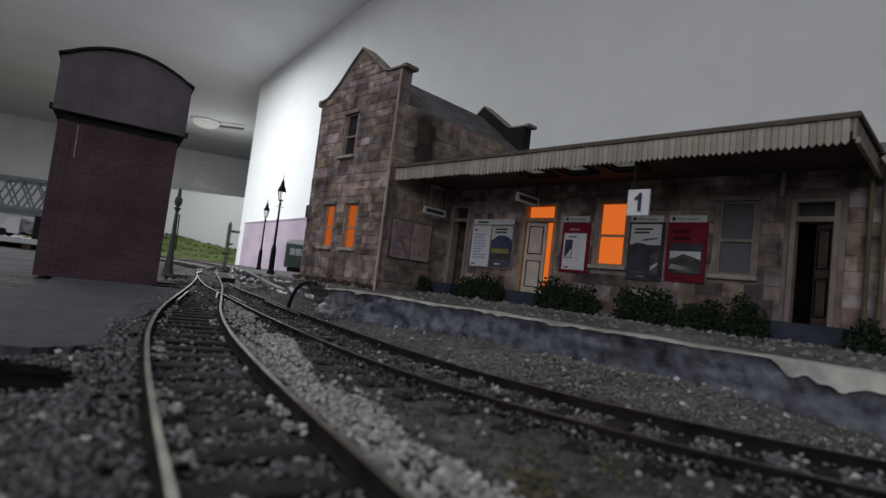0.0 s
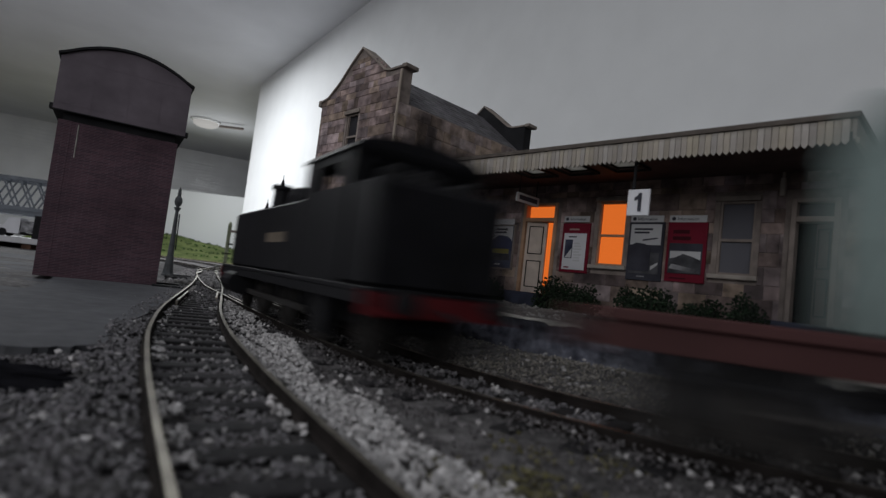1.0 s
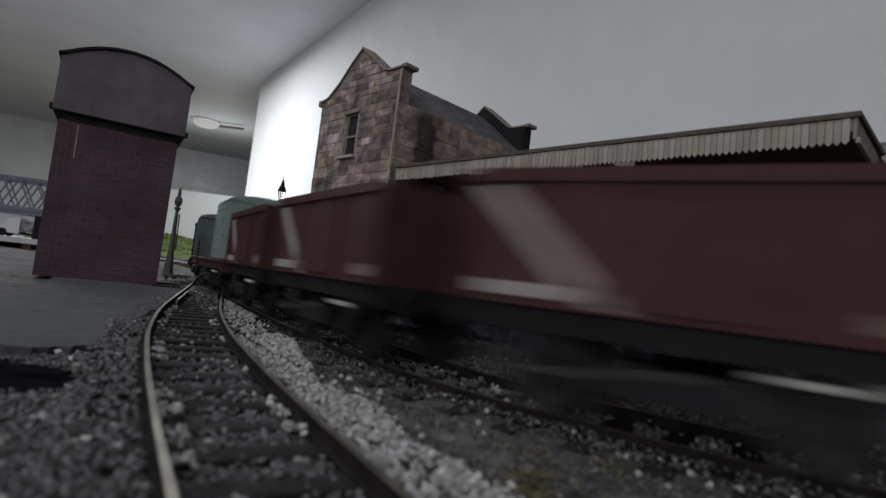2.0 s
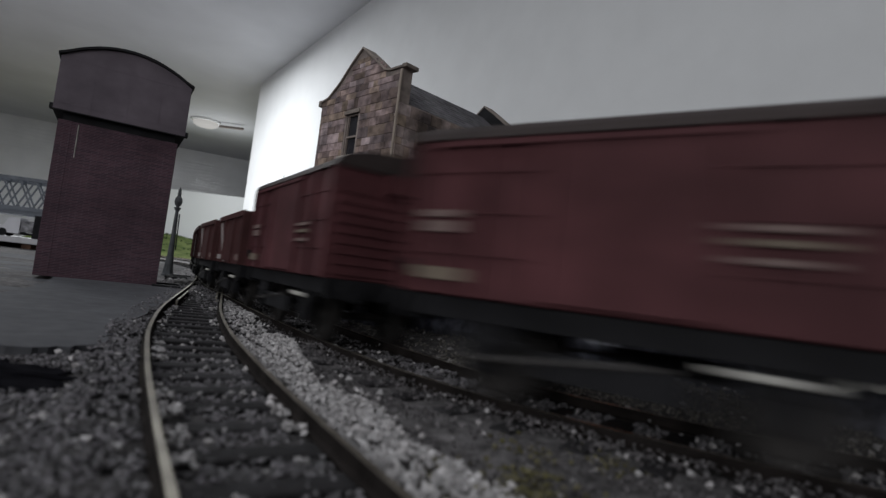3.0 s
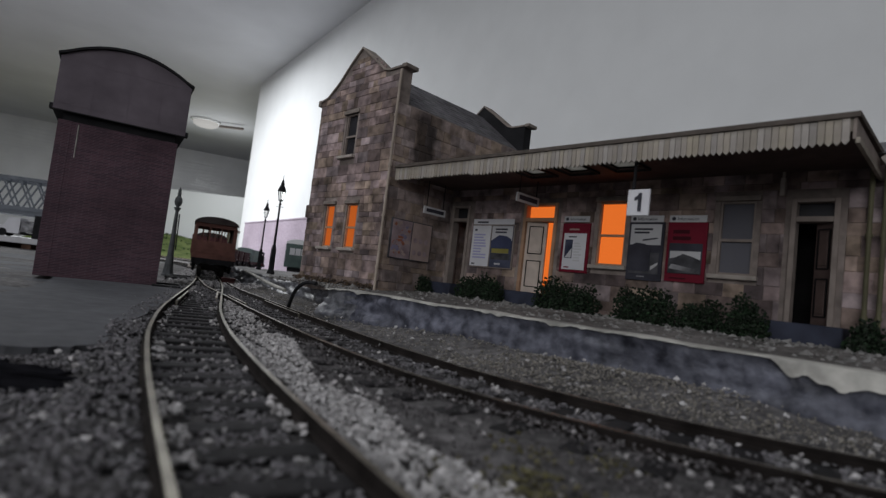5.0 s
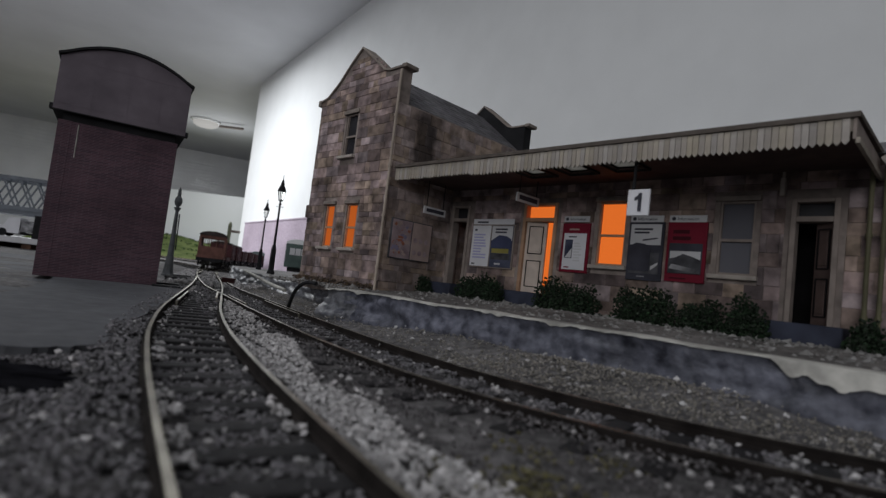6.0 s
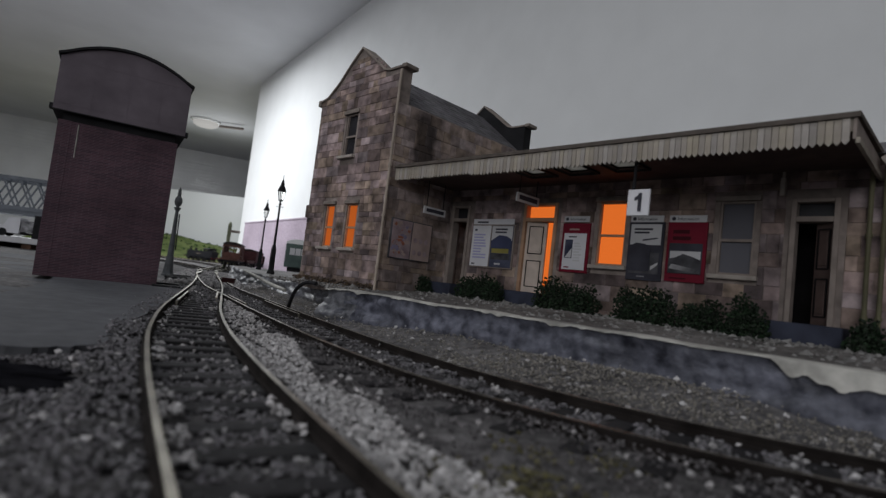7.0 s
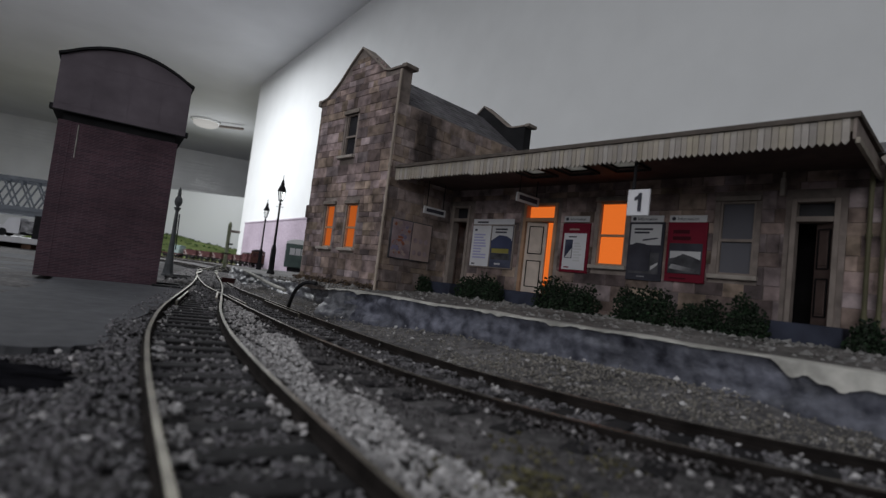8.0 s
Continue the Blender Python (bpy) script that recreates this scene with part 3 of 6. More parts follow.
def courses(u0, u1, z0, z1, openings, seed, inside=lambda u, z: True, course=3.1, size=6.4):
    """Rectangles of stone blocks in uneven courses."""
    r = random.Random(seed)
    out, z = [], z0
    while z < z1 - 0.8:
        h = min(r.choice((course * 0.7, course * 0.9, course * 1.1, course * 1.5)), z1 - z)
        u = u0 - r.uniform(0, size * 0.6)
        while u < u1:
            w = r.uniform(size * 0.4, size * 1.15) * (1.6 if r.random() < 0.2 else 1)
            a, b = max(u, u0), min(u + w, u1)
            if b - a > 0.9:
                spans = [(a, b)]
                for o in openings:
                    if o[2] < z + h - 0.1 and o[3] > z + 0.1:
                        cut = []
                        for p, q in spans:
                            if q <= o[0] or p >= o[1]:
                                cut.append((p, q))
                            else:
                                if o[0] - p > 0.7:
                                    cut.append((p, o[0]))
                                if q - o[1] > 0.7:
                                    cut.append((o[1], q))
                        spans = cut
                out += [(p, q, z, z + h) for p, q in spans if inside(p, z + h) and inside(q, z + h)]
            u += w
        z += h
    return out


def block_mesh(bm, u0, u1, z0, z1, v, axis, r, sign=-1):
    """One block with a bevelled, slightly uneven face that stands proud of v."""
    g, c = 0.03, 0.16
    d = r.uniform(0.08, 0.34)
    x0, x1, y0, y1 = u0 + g, u1 - g, z0 + g, z1 - g
    ring = [(x0, y0), (x1, y0), (x1, y1), (x0, y1)]
    face = [(x0 + c, y0 + c), (x1 - c, y0 + c), (x1 - c, y1 - c), (x0 + c, y1 - c)]
    f = (lambda u, z, k: (u, v + sign * k, z)) if axis == "s" else (lambda u, z, k: (v + sign * k, u, z))
    a = [bm.verts.new(f(u, z, 0)) for u, z in ring]
    b = [bm.verts.new(f(u, z, d + r.uniform(-0.07, 0.07))) for u, z in face]
    bm.faces.new(b)
    for i in range(4):
        j = (i + 1) % 4
        bm.faces.new((a[i], a[j], b[j], b[i]))


FRONT, WALL = 129.6, 165.6
# openings: s0, s1, z0, z1
G_OPEN = [(-209.4, -202.4, 27, 45.8), (-193, -185.4, 27, 45.8), (-202, -193.6, 67.2, 86)]
W_OPEN = [(-164.6, -154.2, 13, 51), (-126, -110.8, 13, 51.2), (-94.2, -84.2, 29.3, 51), (-55.4, -46, 28.8, 50.2), (-37.4, -26.6, 13, 50.4)]


def gable_inside(u, z):
    if z < 95:
        return True
    if z > 114:
        return False
    left, right = -224 + (z - 95) * 1.42 - (3.5 if z < 99 else 0), -167 - max(0, (z - 100.5)) * 2.05
    return left <= u <= right


def gable_outline(grow=0.0):
    return [(-224.5, 8), (-224.5, 95), (-219, 96), (-211, 101.5), (-203, 109), (-195.6, 115), (-188, 109.5), (-178, 101.8), (-174, 100.6), (-166.4, 100.6), (-166.4, 8)]


def build_station():
    r = random.Random(5)
    # gable front: wall below the eaves with openings, and the shaped top
    bm = wall_cells(bmesh.new(), -224.5, -166.4, 8, 95, G_OPEN, FRONT, FRONT + 5)
    prism(bm, [p for p in gable_outline() if p[1] >= 95] + [(-166.4, 95)], FRONT, FRONT + 5)
    part("gable_wall", bm, mortar, station)
    bm = bmesh.new()
    for b in courses(-224.5, -166.4, 10, 114, [(o[0] - 1.2, o[1] + 1.2, o[2] - 1.2, o[3] + 1.8) for o in G_OPEN], 1, gable_inside):
        block_mesh(bm, *b, FRONT, "s", r)
    tagged(part("stone_facing", bm, stone, station), "rough brown grey stone blocks in courses", kind="stuff")
    # side wall of the wing, and the hidden sides
    bm = box(bmesh.new(), -171, -166.4, FRONT + 5, 216, 8, 87)
    part("side_wall", bm, mortar, station)
    bm = bmesh.new()
    for b in courses(FRONT, 216, 10, 87, [], 2):
        block_mesh(bm, *b, -166.4, "n", r, 1)
    tagged(part("stone_facing", bm, sooty_stone, station), "smoke-stained stone blocks in courses", kind="stuff")
    bm = box(bmesh.new(), -224.5, -220, FRONT + 5, 216, 8, 87)
    box(bm, -220, -171, 211, 216, 8, 87)
    part("back_wall", bm, mortar, station)
    bm = bmesh.new()
    for b in courses(FRONT, 216, 10, 87, [], 3):
        block_mesh(bm, *b, -224.5, "n", r, -1)
    tagged(part("stone_facing", bm, stone, station), "stone blocks in courses", kind="stuff")
    # The rear gable's inner side lies in shade, which the black colour paints in.
    bm = prism(bmesh.new(), [(-224.5, 84)] + gable_outline()[1:-1] + [(-166.4, 84)], 211, 216.5)
    part("back_gable", bm, black, station, "rear gable with the shade of its inner side painted black")
    # copings on both gables
    tops = gable_outline()[1:-1]
    for n0 in (FRONT - 1.0, 210.6):
        for (x0, z0), (x1, z1) in zip(tops, tops[1:]):
            part("coping", prism(bmesh.new(), [(x0, z0), (x1, z1), (x1, z1 + 0.8), (x0, z0 + 0.8)], n0, n0 + 6.8), coping, station, "weathered stone coping")
        part("kneeler", boxed(-166.4, -163.6, n0, n0 + 6.8, 100.3, 101.9, bevel=0.2), coping, station)
        part("kneeler", boxed(-226.6, -224.5, n0, n0 + 6.8, 93.4, 96.2, bevel=0.2), coping, station)
    # slate roof: rows of slates on two slopes
    bm = prism(bmesh.new(), [(-223.5, 86.5), (-196, 109), (-167.5, 86.5), (-167.5, 85.5), (-196, 107.5), (-223.5, 85.5)], FRONT + 5, 211)
    roof = part("roof", bm, slate, station, "dark slate roof with dips")
    bm = bmesh.new()
    for side in (-1, 1):
        for k in range(11):
            f0, f1 = k / 11, (k + 1.25) / 11
            x0, x1 = -196 + side * 29.4 * (1 - f0), -196 + side * 29.4 * (1 - min(1, f1))
            z0, z1 = 86 + 23.2 * f0, 86 + 23.2 * min(1, f1)
            y = FRONT + 5.2
            while y < 210:
                w = min(r.uniform(3.0, 4.2), 210.6 - y)
                e = r.uniform(0.3, 0.55)
                q = [bm.verts.new(c) for c in ((x0, y, z0 + e), (x0, y + w - 0.15, z0 + e), (x1, y + w - 0.15, z1 + 0.2), (x1, y, z1 + 0.2))]
                p = [bm.verts.new(c) for c in ((x0, y, z0), (x0, y + w - 0.15, z0))]
                bm.faces.new(q), bm.faces.new((p[0], p[1], q[1], q[0]))
                y += w
    tagged(part("slate_covering", bm, slate, roof), kind="stuff")
    # main wall
    bm = wall_cells(bmesh.new(), -166.4, 30, 8, 60, W_OPEN, WALL, WALL + 5)
    part("front_wall", bm, mortar, station)
    wide = [(o[0] - 1.4, o[1] + 1.4, o[2] - 1.0, o[3] + 1.4) for o in W_OPEN]
    stn_blocks = courses(-166, -12, 11, 55, wide, 4, size=7.2, course=3.5)
    for b in stn_blocks:
        bm = bmesh.new()
        block_mesh(bm, *b, WALL, "s", r)
        part("stone_block", bm, stone, station)
    bm = bmesh.new()
    for b in courses(-12, 30, 11, 60, [], 6, size=7.2, course=3.5) + courses(-166, -12, 55, 60, [], 7, size=7.2):
        block_mesh(bm, *b, WALL, "s", r)
    tagged(part("stone_facing", bm, stone, station), kind="stuff")
    bm = box(bmesh.new(), -166.4, 30, 240, 245, 8, 60)
    box(bm, 25, 30, WALL + 5, 240, 8, 60)
    part("rear_wall", bm, mortar, station)
    bm = prism(bmesh.new(), [(160.5, 60), (242, 60), (200, 74)], -166, 31, Matrix(((0, 1, 0, 0), (1, 0, 0, 0), (0, 0, 1, 0), (0, 0, 0, 1))))
    part("low_roof", bm, slate, station, "low slate roof behind the canopy")
    # near-black sheets behind the openings, the rooms' shade put into their colour
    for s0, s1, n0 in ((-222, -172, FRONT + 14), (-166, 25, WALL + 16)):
        part("room_shade_sheet", boxed(s0, s1, n0, n0 + 1, 9, 84 if s0 < -200 else 59), dark_void, station)


sooty_stone = material("smoke_stained_stone", (0.37, 0.292, 0.265), 0.92, grain=260, spread=0.38, bump=0.5, bump_scale=500, per_object=0.22, stain=0.45, stain_scale=38, hue=0.03)
coping = material("coping_stone", (0.22, 0.19, 0.17), 0.9, grain=260, spread=0.3, bump=0.4)
sooted(sooty_stone, (-0.166, 0.146, 0.074), (0.03, 0.011, 0.026), 0.22)
sooted(sooty_stone, (-0.166, 0.172, 0.068), (0.03, 0.010, 0.009), 0.45)
build_station()


def sash_window(o, n, glass, frame_mat, sill=True, sill_mat=None, label=""):
    """A two-sash window set in an opening."""
    s0, s1, z0, z1 = o
    win = part("window", boxed(s0 + 0.3, s1 - 0.3, n + 1.5, n + 1.9, z0 + 0.3, z1 - 0.3), glass, station, label)
    zm = (z0 + z1) / 2 - 0.6
    bm = bmesh.new()
    for a, b, c, d in ((s0, s0 + 0.6, z0, z1), (s1 - 0.6, s1, z0, z1), (s0 + 0.6, s1 - 0.6, z0, z0 + 0.7), (s0 + 0.6, s1 - 0.6, z1 - 0.6, z1), (s0 + 0.6, s1 - 0.6, zm - 0.4, zm + 0.4)):
        box(bm, a, b, n + 0.5, n + 1.4, c, d)
    part("window_frame", bm, frame_mat, win)
    bm = boxed(s0 - 1.3, s1 + 1.3, n - 1.0, n + 1.6, z1, z1 + 1.5, bevel=0.15)
    part("lintel", bm, coping, win)
    if sill:
        part("sill", boxed(s0 - 1.8, s1 + 1.8, n - 2.0, n + 2.5, z0 - 1.3, z0, bevel=0.2), sill_mat or coping, win)
    return win


dark_glass = material("dark_window_glass", (0.03, 0.03, 0.035), 0.15, grain=60, spread=0.3, spec=0.5)
sill_stone = material("pale_sill", (0.38, 0.34, 0.31), 0.85, grain=260, spread=0.2)
frame_grey = material("grey_brown_frame", (0.26, 0.22, 0.20), 0.7, grain=200, spread=0.2)
# Buff with the orange of the lit rooms put into the colour.
lit_frame = material("orange_lit_buff", (0.42, 0.26, 0.17), 0.7, grain=200, spread=0.2)
for o in G_OPEN[:2]:
    sash_window(o, FRONT, dim_glow, lit_frame, sill_mat=sill_stone, label="sash window glowing orange")
sash_window(G_OPEN[2], FRONT, dark_glass, frame_grey, sill_mat=sill_stone, label="dark upper sash window")
sash_window(W_OPEN[2], WALL, orange_glow, lit_frame, sill_mat=sill_stone, label="sash window glowing orange")
sash_window(W_OPEN[3], WALL, grey_blind, frame_grey, sill_mat=sill_stone, label="sash window with grey blind")


def panelled_leaf(s0, s1, z0, z1, mat, hinge_s, turn, n, name="door_leaf", label=""):
    """A door leaf with four raised panels, turned about a hinge."""
    bm = boxed(s0, s1, n, n + 1.1, z0, z1)
    w, h = s1 - s0, z1 - z0
    m = Matrix.Translation((hinge_s, n, 0)) @ Matrix.Rotation(radians(turn), 4, "Z") @ Matrix.Translation((-hinge_s, -n, 0))
    bmesh.ops.transform(bm, matrix=m, verts=bm.verts)
    leaf_ob = part(name, bm, mat, station, label)
    for c, d in ((0.08, 0.45), (0.55, 0.94)):
        bm = boxed(s0 + w * 0.16, s1 - w * 0.16, n - 0.12, n, z0 + h * c, z0 + h * d)
        box(bm, s0 + w * 0.24, s1 - w * 0.24, n - 0.42, n - 0.12, z0 + h * c + 0.8, z0 + h * d - 0.8, bevel=0.12)
        bmesh.ops.transform(bm, matrix=m, verts=bm.verts)
        part("door_panel", bm, [mat], leaf_ob)
        bm = bmesh.new()
        a, b, e, f = s0 + w * 0.16, s1 - w * 0.16, z0 + h * c, z0 + h * d
        for q in ((a - 0.15, a + 0.2, e, f), (b - 0.2, b + 0.15, e, f), (a, b, e - 0.15, e + 0.2), (a, b, f - 0.2, f + 0.15)):
            box(bm, q[0], q[1], n - 0.3, n - 0.02, q[2], q[3])
        bmesh.ops.transform(bm, matrix=m, verts=bm.verts)
        part("moulding", bm, dark_void, leaf_ob)
    return leaf_ob


def doorway(o, frame_mat, glow=None, step_w=2.5):
    s0, s1, z0, z1 = o
    bm = bmesh.new()
    for a, b, c, d in ((s0, s0 + 1.3, z0, z1), (s1 - 1.3, s1, z0, z1), (s0 + 1.3, s1 - 1.3, z1 - 1.0, z1), (s0 + 1.3, s1 - 1.3, 44.2, 45.6)):
        box(bm, a, b, WALL - 0.7, WALL + 3, c, d, bevel=0.1)
    fr = part("door_frame", bm, frame_mat, station)
    part("fanlight", boxed(s0 + 1.3, s1 - 1.3, WALL + 2, WALL + 2.4, 45.6, z1 - 1), glow or dark_glass, fr)
    if glow:
        part("lit_room", boxed(s0 + 0.4, s1 - 0.4, WALL + 9, WALL + 9.5, 14, 50), glow, fr, "orange lamplight of the room behind")
    part("door_step", boxed(s0 - step_w, s1 + step_w, 156, WALL + 4, 10.8, 17.4, bevel=0.3), step_mat, fr, "dark blue grey step")


step_mat = material("step_blue_grey", (0.04, 0.045, 0.068), 0.6, grain=160, spread=0.3, bump=0.3)
dark_wood = material("dark_brown_door", (0.085, 0.06, 0.055), 0.6, grain=200, spread=0.25)
doorway(W_OPEN[0], frame_grey, step_w=1.5)
doorway(W_OPEN[1], lit_frame, orange_glow, step_w=0.5)
doorway(W_OPEN[4], frame_grey, step_w=3.5)
panelled_leaf(-124.6, -116.4, 17.5, 44.1, cream, -124.6, 12, WALL + 0.5, label="cream panelled door leaf standing ajar")
# A cream leaf in the orange buff tone: the lamplight on it is painted.
panelled_leaf(-115.4, -112.2, 17.5, 44.1, lit_frame, -112.2, -50, WALL + 1.0, label="inner cream door leaf with orange lamplight painted into its colour")
panelled_leaf(-32.6, -28.0, 17.5, 44.1, dark_wood, -28.0, -28, WALL + 1.0, label="dark brown panelled door half open")


def build_canopy():
    n0, s0, s1 = 130.4, -164.6, -19.5
    lights = [(s, s + 10) for s in (-113, -97.5, -81)]
    swap = Matrix(((0, 1, 0, 0), (1, 0, 0, 0), (0, 0, 1, 0), (0, 0, 0, 1)))
    slope = lambda n: 59.6 + (n - n0 + 0.6) / 35.6
    bm, ceil = bmesh.new(), wall_cells(bmesh.new(), s0, s1, n0 + 1.2, WALL - 0.8, [(p, q, n0 + 6, n0 + 20) for p, q in lights], 57.6, 58.2)
    cuts = sorted({s0, s1 + 0.8, *[v for p in lights for v in p]})
    for p, q in zip(cuts, cuts[1:]):
        for u, v in (((n0 - 0.6, n0 + 6), (n0 + 20, WALL - 0.2)) if (p, q) in lights else ((n0 - 0.6, n0 + 6), (n0 + 6, n0 + 20), (n0 + 20, WALL - 0.2))):
            prism(bm, [(u, slope(u)), (v, slope(v)), (v, slope(v) + 1.1), (u, slope(u) + 1.1)], p, q, swap)
    part("canopy_roof", fuse(bm), canopy_top, station, "thin felted canopy roof")
    for v in ceil.verts:
        v.co = Vector((v.co.x, v.co.z, v.co.y))
    bmesh.ops.recalc_face_normals(ceil, faces=ceil.faces)
    part("canopy_ceiling", ceil, dark_wood, station)
    for s, e in lights:
        sk = part("skylight", boxed(s + 0.1, e - 0.1, n0 + 6.1, n0 + 19.9, 58.7, 58.9), skylight_pale, station, "pale translucent skylight in the canopy")
        bm = bmesh.new()
        for q in ((s - 0.5, s, n0 + 6, n0 + 20), (e, e + 0.5, n0 + 6, n0 + 20), (s - 0.5, e + 0.5, n0 + 5.5, n0 + 6), (s - 0.5, e + 0.5, n0 + 20, n0 + 20.5)):
            box(bm, *q, 56.9, 57.59)
        part("skylight_frame", bm, black, sk)
    part("fascia", boxed(s0, s1, n0 + 0.6, n0 + 1.2, 57, 59.6), canopy_cream, station)
    w = 1.4
    out = [(0.06, 54.8), (w / 2, 54.1), (w - 0.06, 54.8), (w - 0.06, 59.5), (0.06, 59.5)]
    src = part("valance_board", prism(bmesh.new(), out, n0, n0 + 0.55), canopy_cream, station)
    k = 0
    r = random.Random(2)
    while s0 + (k + 1) * w < s1:
        ob = src if k == 0 else new("valance_board", src.data)
        ob.parent = station
        lift = 0.5 if k < 29 else 0.0
        ob.matrix_basis = pose((s0 + k * w) * MM, (0.25 if k < 29 else 0) * MM + r.uniform(-0.00006, 0.00006), (r.uniform(-0.12, 0.12) + lift) * MM)
        k += 1
    part("end_valance", boxed(s1 - 0.4, s1 + 0.2, n0, WALL - 0.6, 55.2, 59.5), frame_grey, station)
    part("end_trim", boxed(s1 + 0.2, s1 + 0.9, n0 - 0.4, WALL - 0.6, 54.2, 55.4), canopy_cream, station, "pale trim under the canopy end")
    # pipes
    for s, n, z1, mat in ((-165.2, FRONT - 1.6, 99, pipe_buff), (-20.4, WALL - 2.2, 58, pipe_green), (-17.6, WALL - 2.4, 62, pipe_green)):
        bm = rod(bmesh.new(), (s, n, 11), (s, n, z1), 0.55, 9)
        for z in (20, 40, 60, 80):
            if z < z1:
                rod(bm, (s, n, z), (s, n, z + 0.9), 0.8, 9)
        part("drainpipe", bm, mat, station)
    part("hopper", prism(bmesh.new(), [(-18.6, 58.5), (-15, 52.5), (-13.4, 52.5), (-13.4, 55), (-16.6, 59.6)], WALL - 7, WALL - 4), sill_stone, station, "pale bracket by the wall end")
    part("side_sign", boxed(-229.5, -225.2, 131, 133.5, 40.5, 46.5, bevel=0.3), dark_wood, station)
    part("wall_bracket", rod(box(bmesh.new(), -40.1, -38.9, WALL - 2.2, WALL - 0.4, 51, 56, bevel=0.2), (-39.5, WALL - 1.3, 56), (-39.5, WALL - 1.3, 57.6), 0.4), sill_stone, station, "small pale wall lamp bracket")


skylight_pale = material("pale_skylight", (0.85, 0.83, 0.78), 0.6, grain=120, spread=0.05)
through_light = skylight_pale.node_tree.nodes.new("ShaderNodeBsdfTranslucent")
through_light.inputs["Color"].default_value = (0.5, 0.49, 0.46, 1)
skylight_pale.node_tree.links.new(through_light.outputs[0], skylight_pale.node_tree.nodes["Material Output"].inputs["Surface"])
canopy_top = material("canopy_felt", (0.10, 0.085, 0.075), 0.85, grain=200, spread=0.3)
pipe_buff = material("buff_pipe", (0.47, 0.40, 0.34), 0.6, grain=150, spread=0.2, stain=0.3)
pipe_green = material("olive_pipe", (0.17, 0.16, 0.10), 0.6, grain=150, spread=0.2, stain=0.3)
build_canopy()


# ---- posters and signs ----
paper = material("white_poster_paper", (0.66, 0.66, 0.70), 0.6, grain=100, spread=0.05)
paper_grey = material("grey_poster_paper", (0.55, 0.55, 0.57), 0.6, grain=100, spread=0.08)
ink = material("dark_ink", (0.05, 0.05, 0.065), 0.6, grain=150, spread=0.3)
red_print = material("red_print", (0.17, 0.013, 0.029), 0.55, grain=100, spread=0.12)
red_dark = material("dark_red_print", (0.055, 0.008, 0.014), 0.55, grain=100, spread=0.12)
navy = material("navy_print", (0.035, 0.04, 0.075), 0.55, grain=120, spread=0.3, tint=(0.09, 0.10, 0.15))
blue_print = material("blue_print", (0.06, 0.07, 0.13), 0.55, grain=100, spread=0.2)
yellow_print = material("yellow_print", (0.26, 0.23, 0.07), 0.55, grain=100, spread=0.2)
lilac_print = material("lilac_print", (0.40, 0.40, 0.62), 0.55, grain=100, spread=0.15)
dim_lilac = material("faded_lilac_print", (0.24, 0.22, 0.32), 0.6, grain=100, spread=0.2)
map_print = material("faded_map_print", (0.30, 0.22, 0.25), 0.6, grain=170, spread=0.3, tint=(0.42, 0.34, 0.36))
orange_print = material("orange_print", (0.33, 0.13, 0.085), 0.6, grain=100, spread=0.2)
picture_grey = material("picture_grey", (0.16, 0.16, 0.18), 0.6, grain=160, spread=0.6, tint=(0.40, 0.40, 0.42))


def sheet(parent, name, s0, s1, z0, z1, mat, level, n=WALL, label=""):
    top = n - 1.0 - 0.12 * level
    return part(name, boxed(s0, s1, top - 0.1, top, z0, z1), mat, parent, label)


def lettering(parent, text, s, z, size, mat, n, bold=0.0):
    data = bpy.data.curves.new("lettering", "FONT")
    data.body, data.size, data.extrude, data.offset = text, size * MM, 0.00003, bold * MM
    data.materials.append(mat)
    ob = new("lettering", data)
    ob.parent = parent
    ob.matrix_basis = pose(s * MM, n * MM, z * MM, 90, 0, 0)
    return ob


def bars(parent, s0, s1, z0, z1, rows, mat, level, n=WALL, seed=1):
    """Lines of print too small to read."""
    r = random.Random(seed)
    bm = bmesh.new()
    h = (z1 - z0) / rows
    top = n - 1.0 - 0.12 * level
    for k in range(rows):
        box(bm, s0, s0 + (s1 - s0) * r.uniform(0.55, 1.0), top - 0.06, top, z0 + k * h, z0 + k * h + h * 0.55)
    return part("print_lines", bm, mat, parent)


def notice(name, label, s0, s1, z0, z1, mat):
    m = STATION.copy()
    ob = empty(name, m, label, "poster", "station posters")
    part("backing_board", boxed(s0 - 0.3, s1 + 0.3, WALL - 1.0, WALL - 0.1, z0 - 0.3, z1 + 0.3), mat, ob)
    return ob


def header(ob, s0, s1):
    sheet(ob, "header_board", s0, s1, 43.9, 46.0, paper_grey, 1)
    bm = lathe(bmesh.new(), [(0.62, 0), (0.62, 0.08)], 14, Matrix.Translation((s0 + 1.3, WALL - 1.16, 44.95)) @ Matrix.Rotation(radians(90), 4, "X"))
    part("header_disc", bm, ink, ob)
    lettering(ob, "Information", s0 + 2.4, 44.45, 1.35, ink, WALL - 1.24)


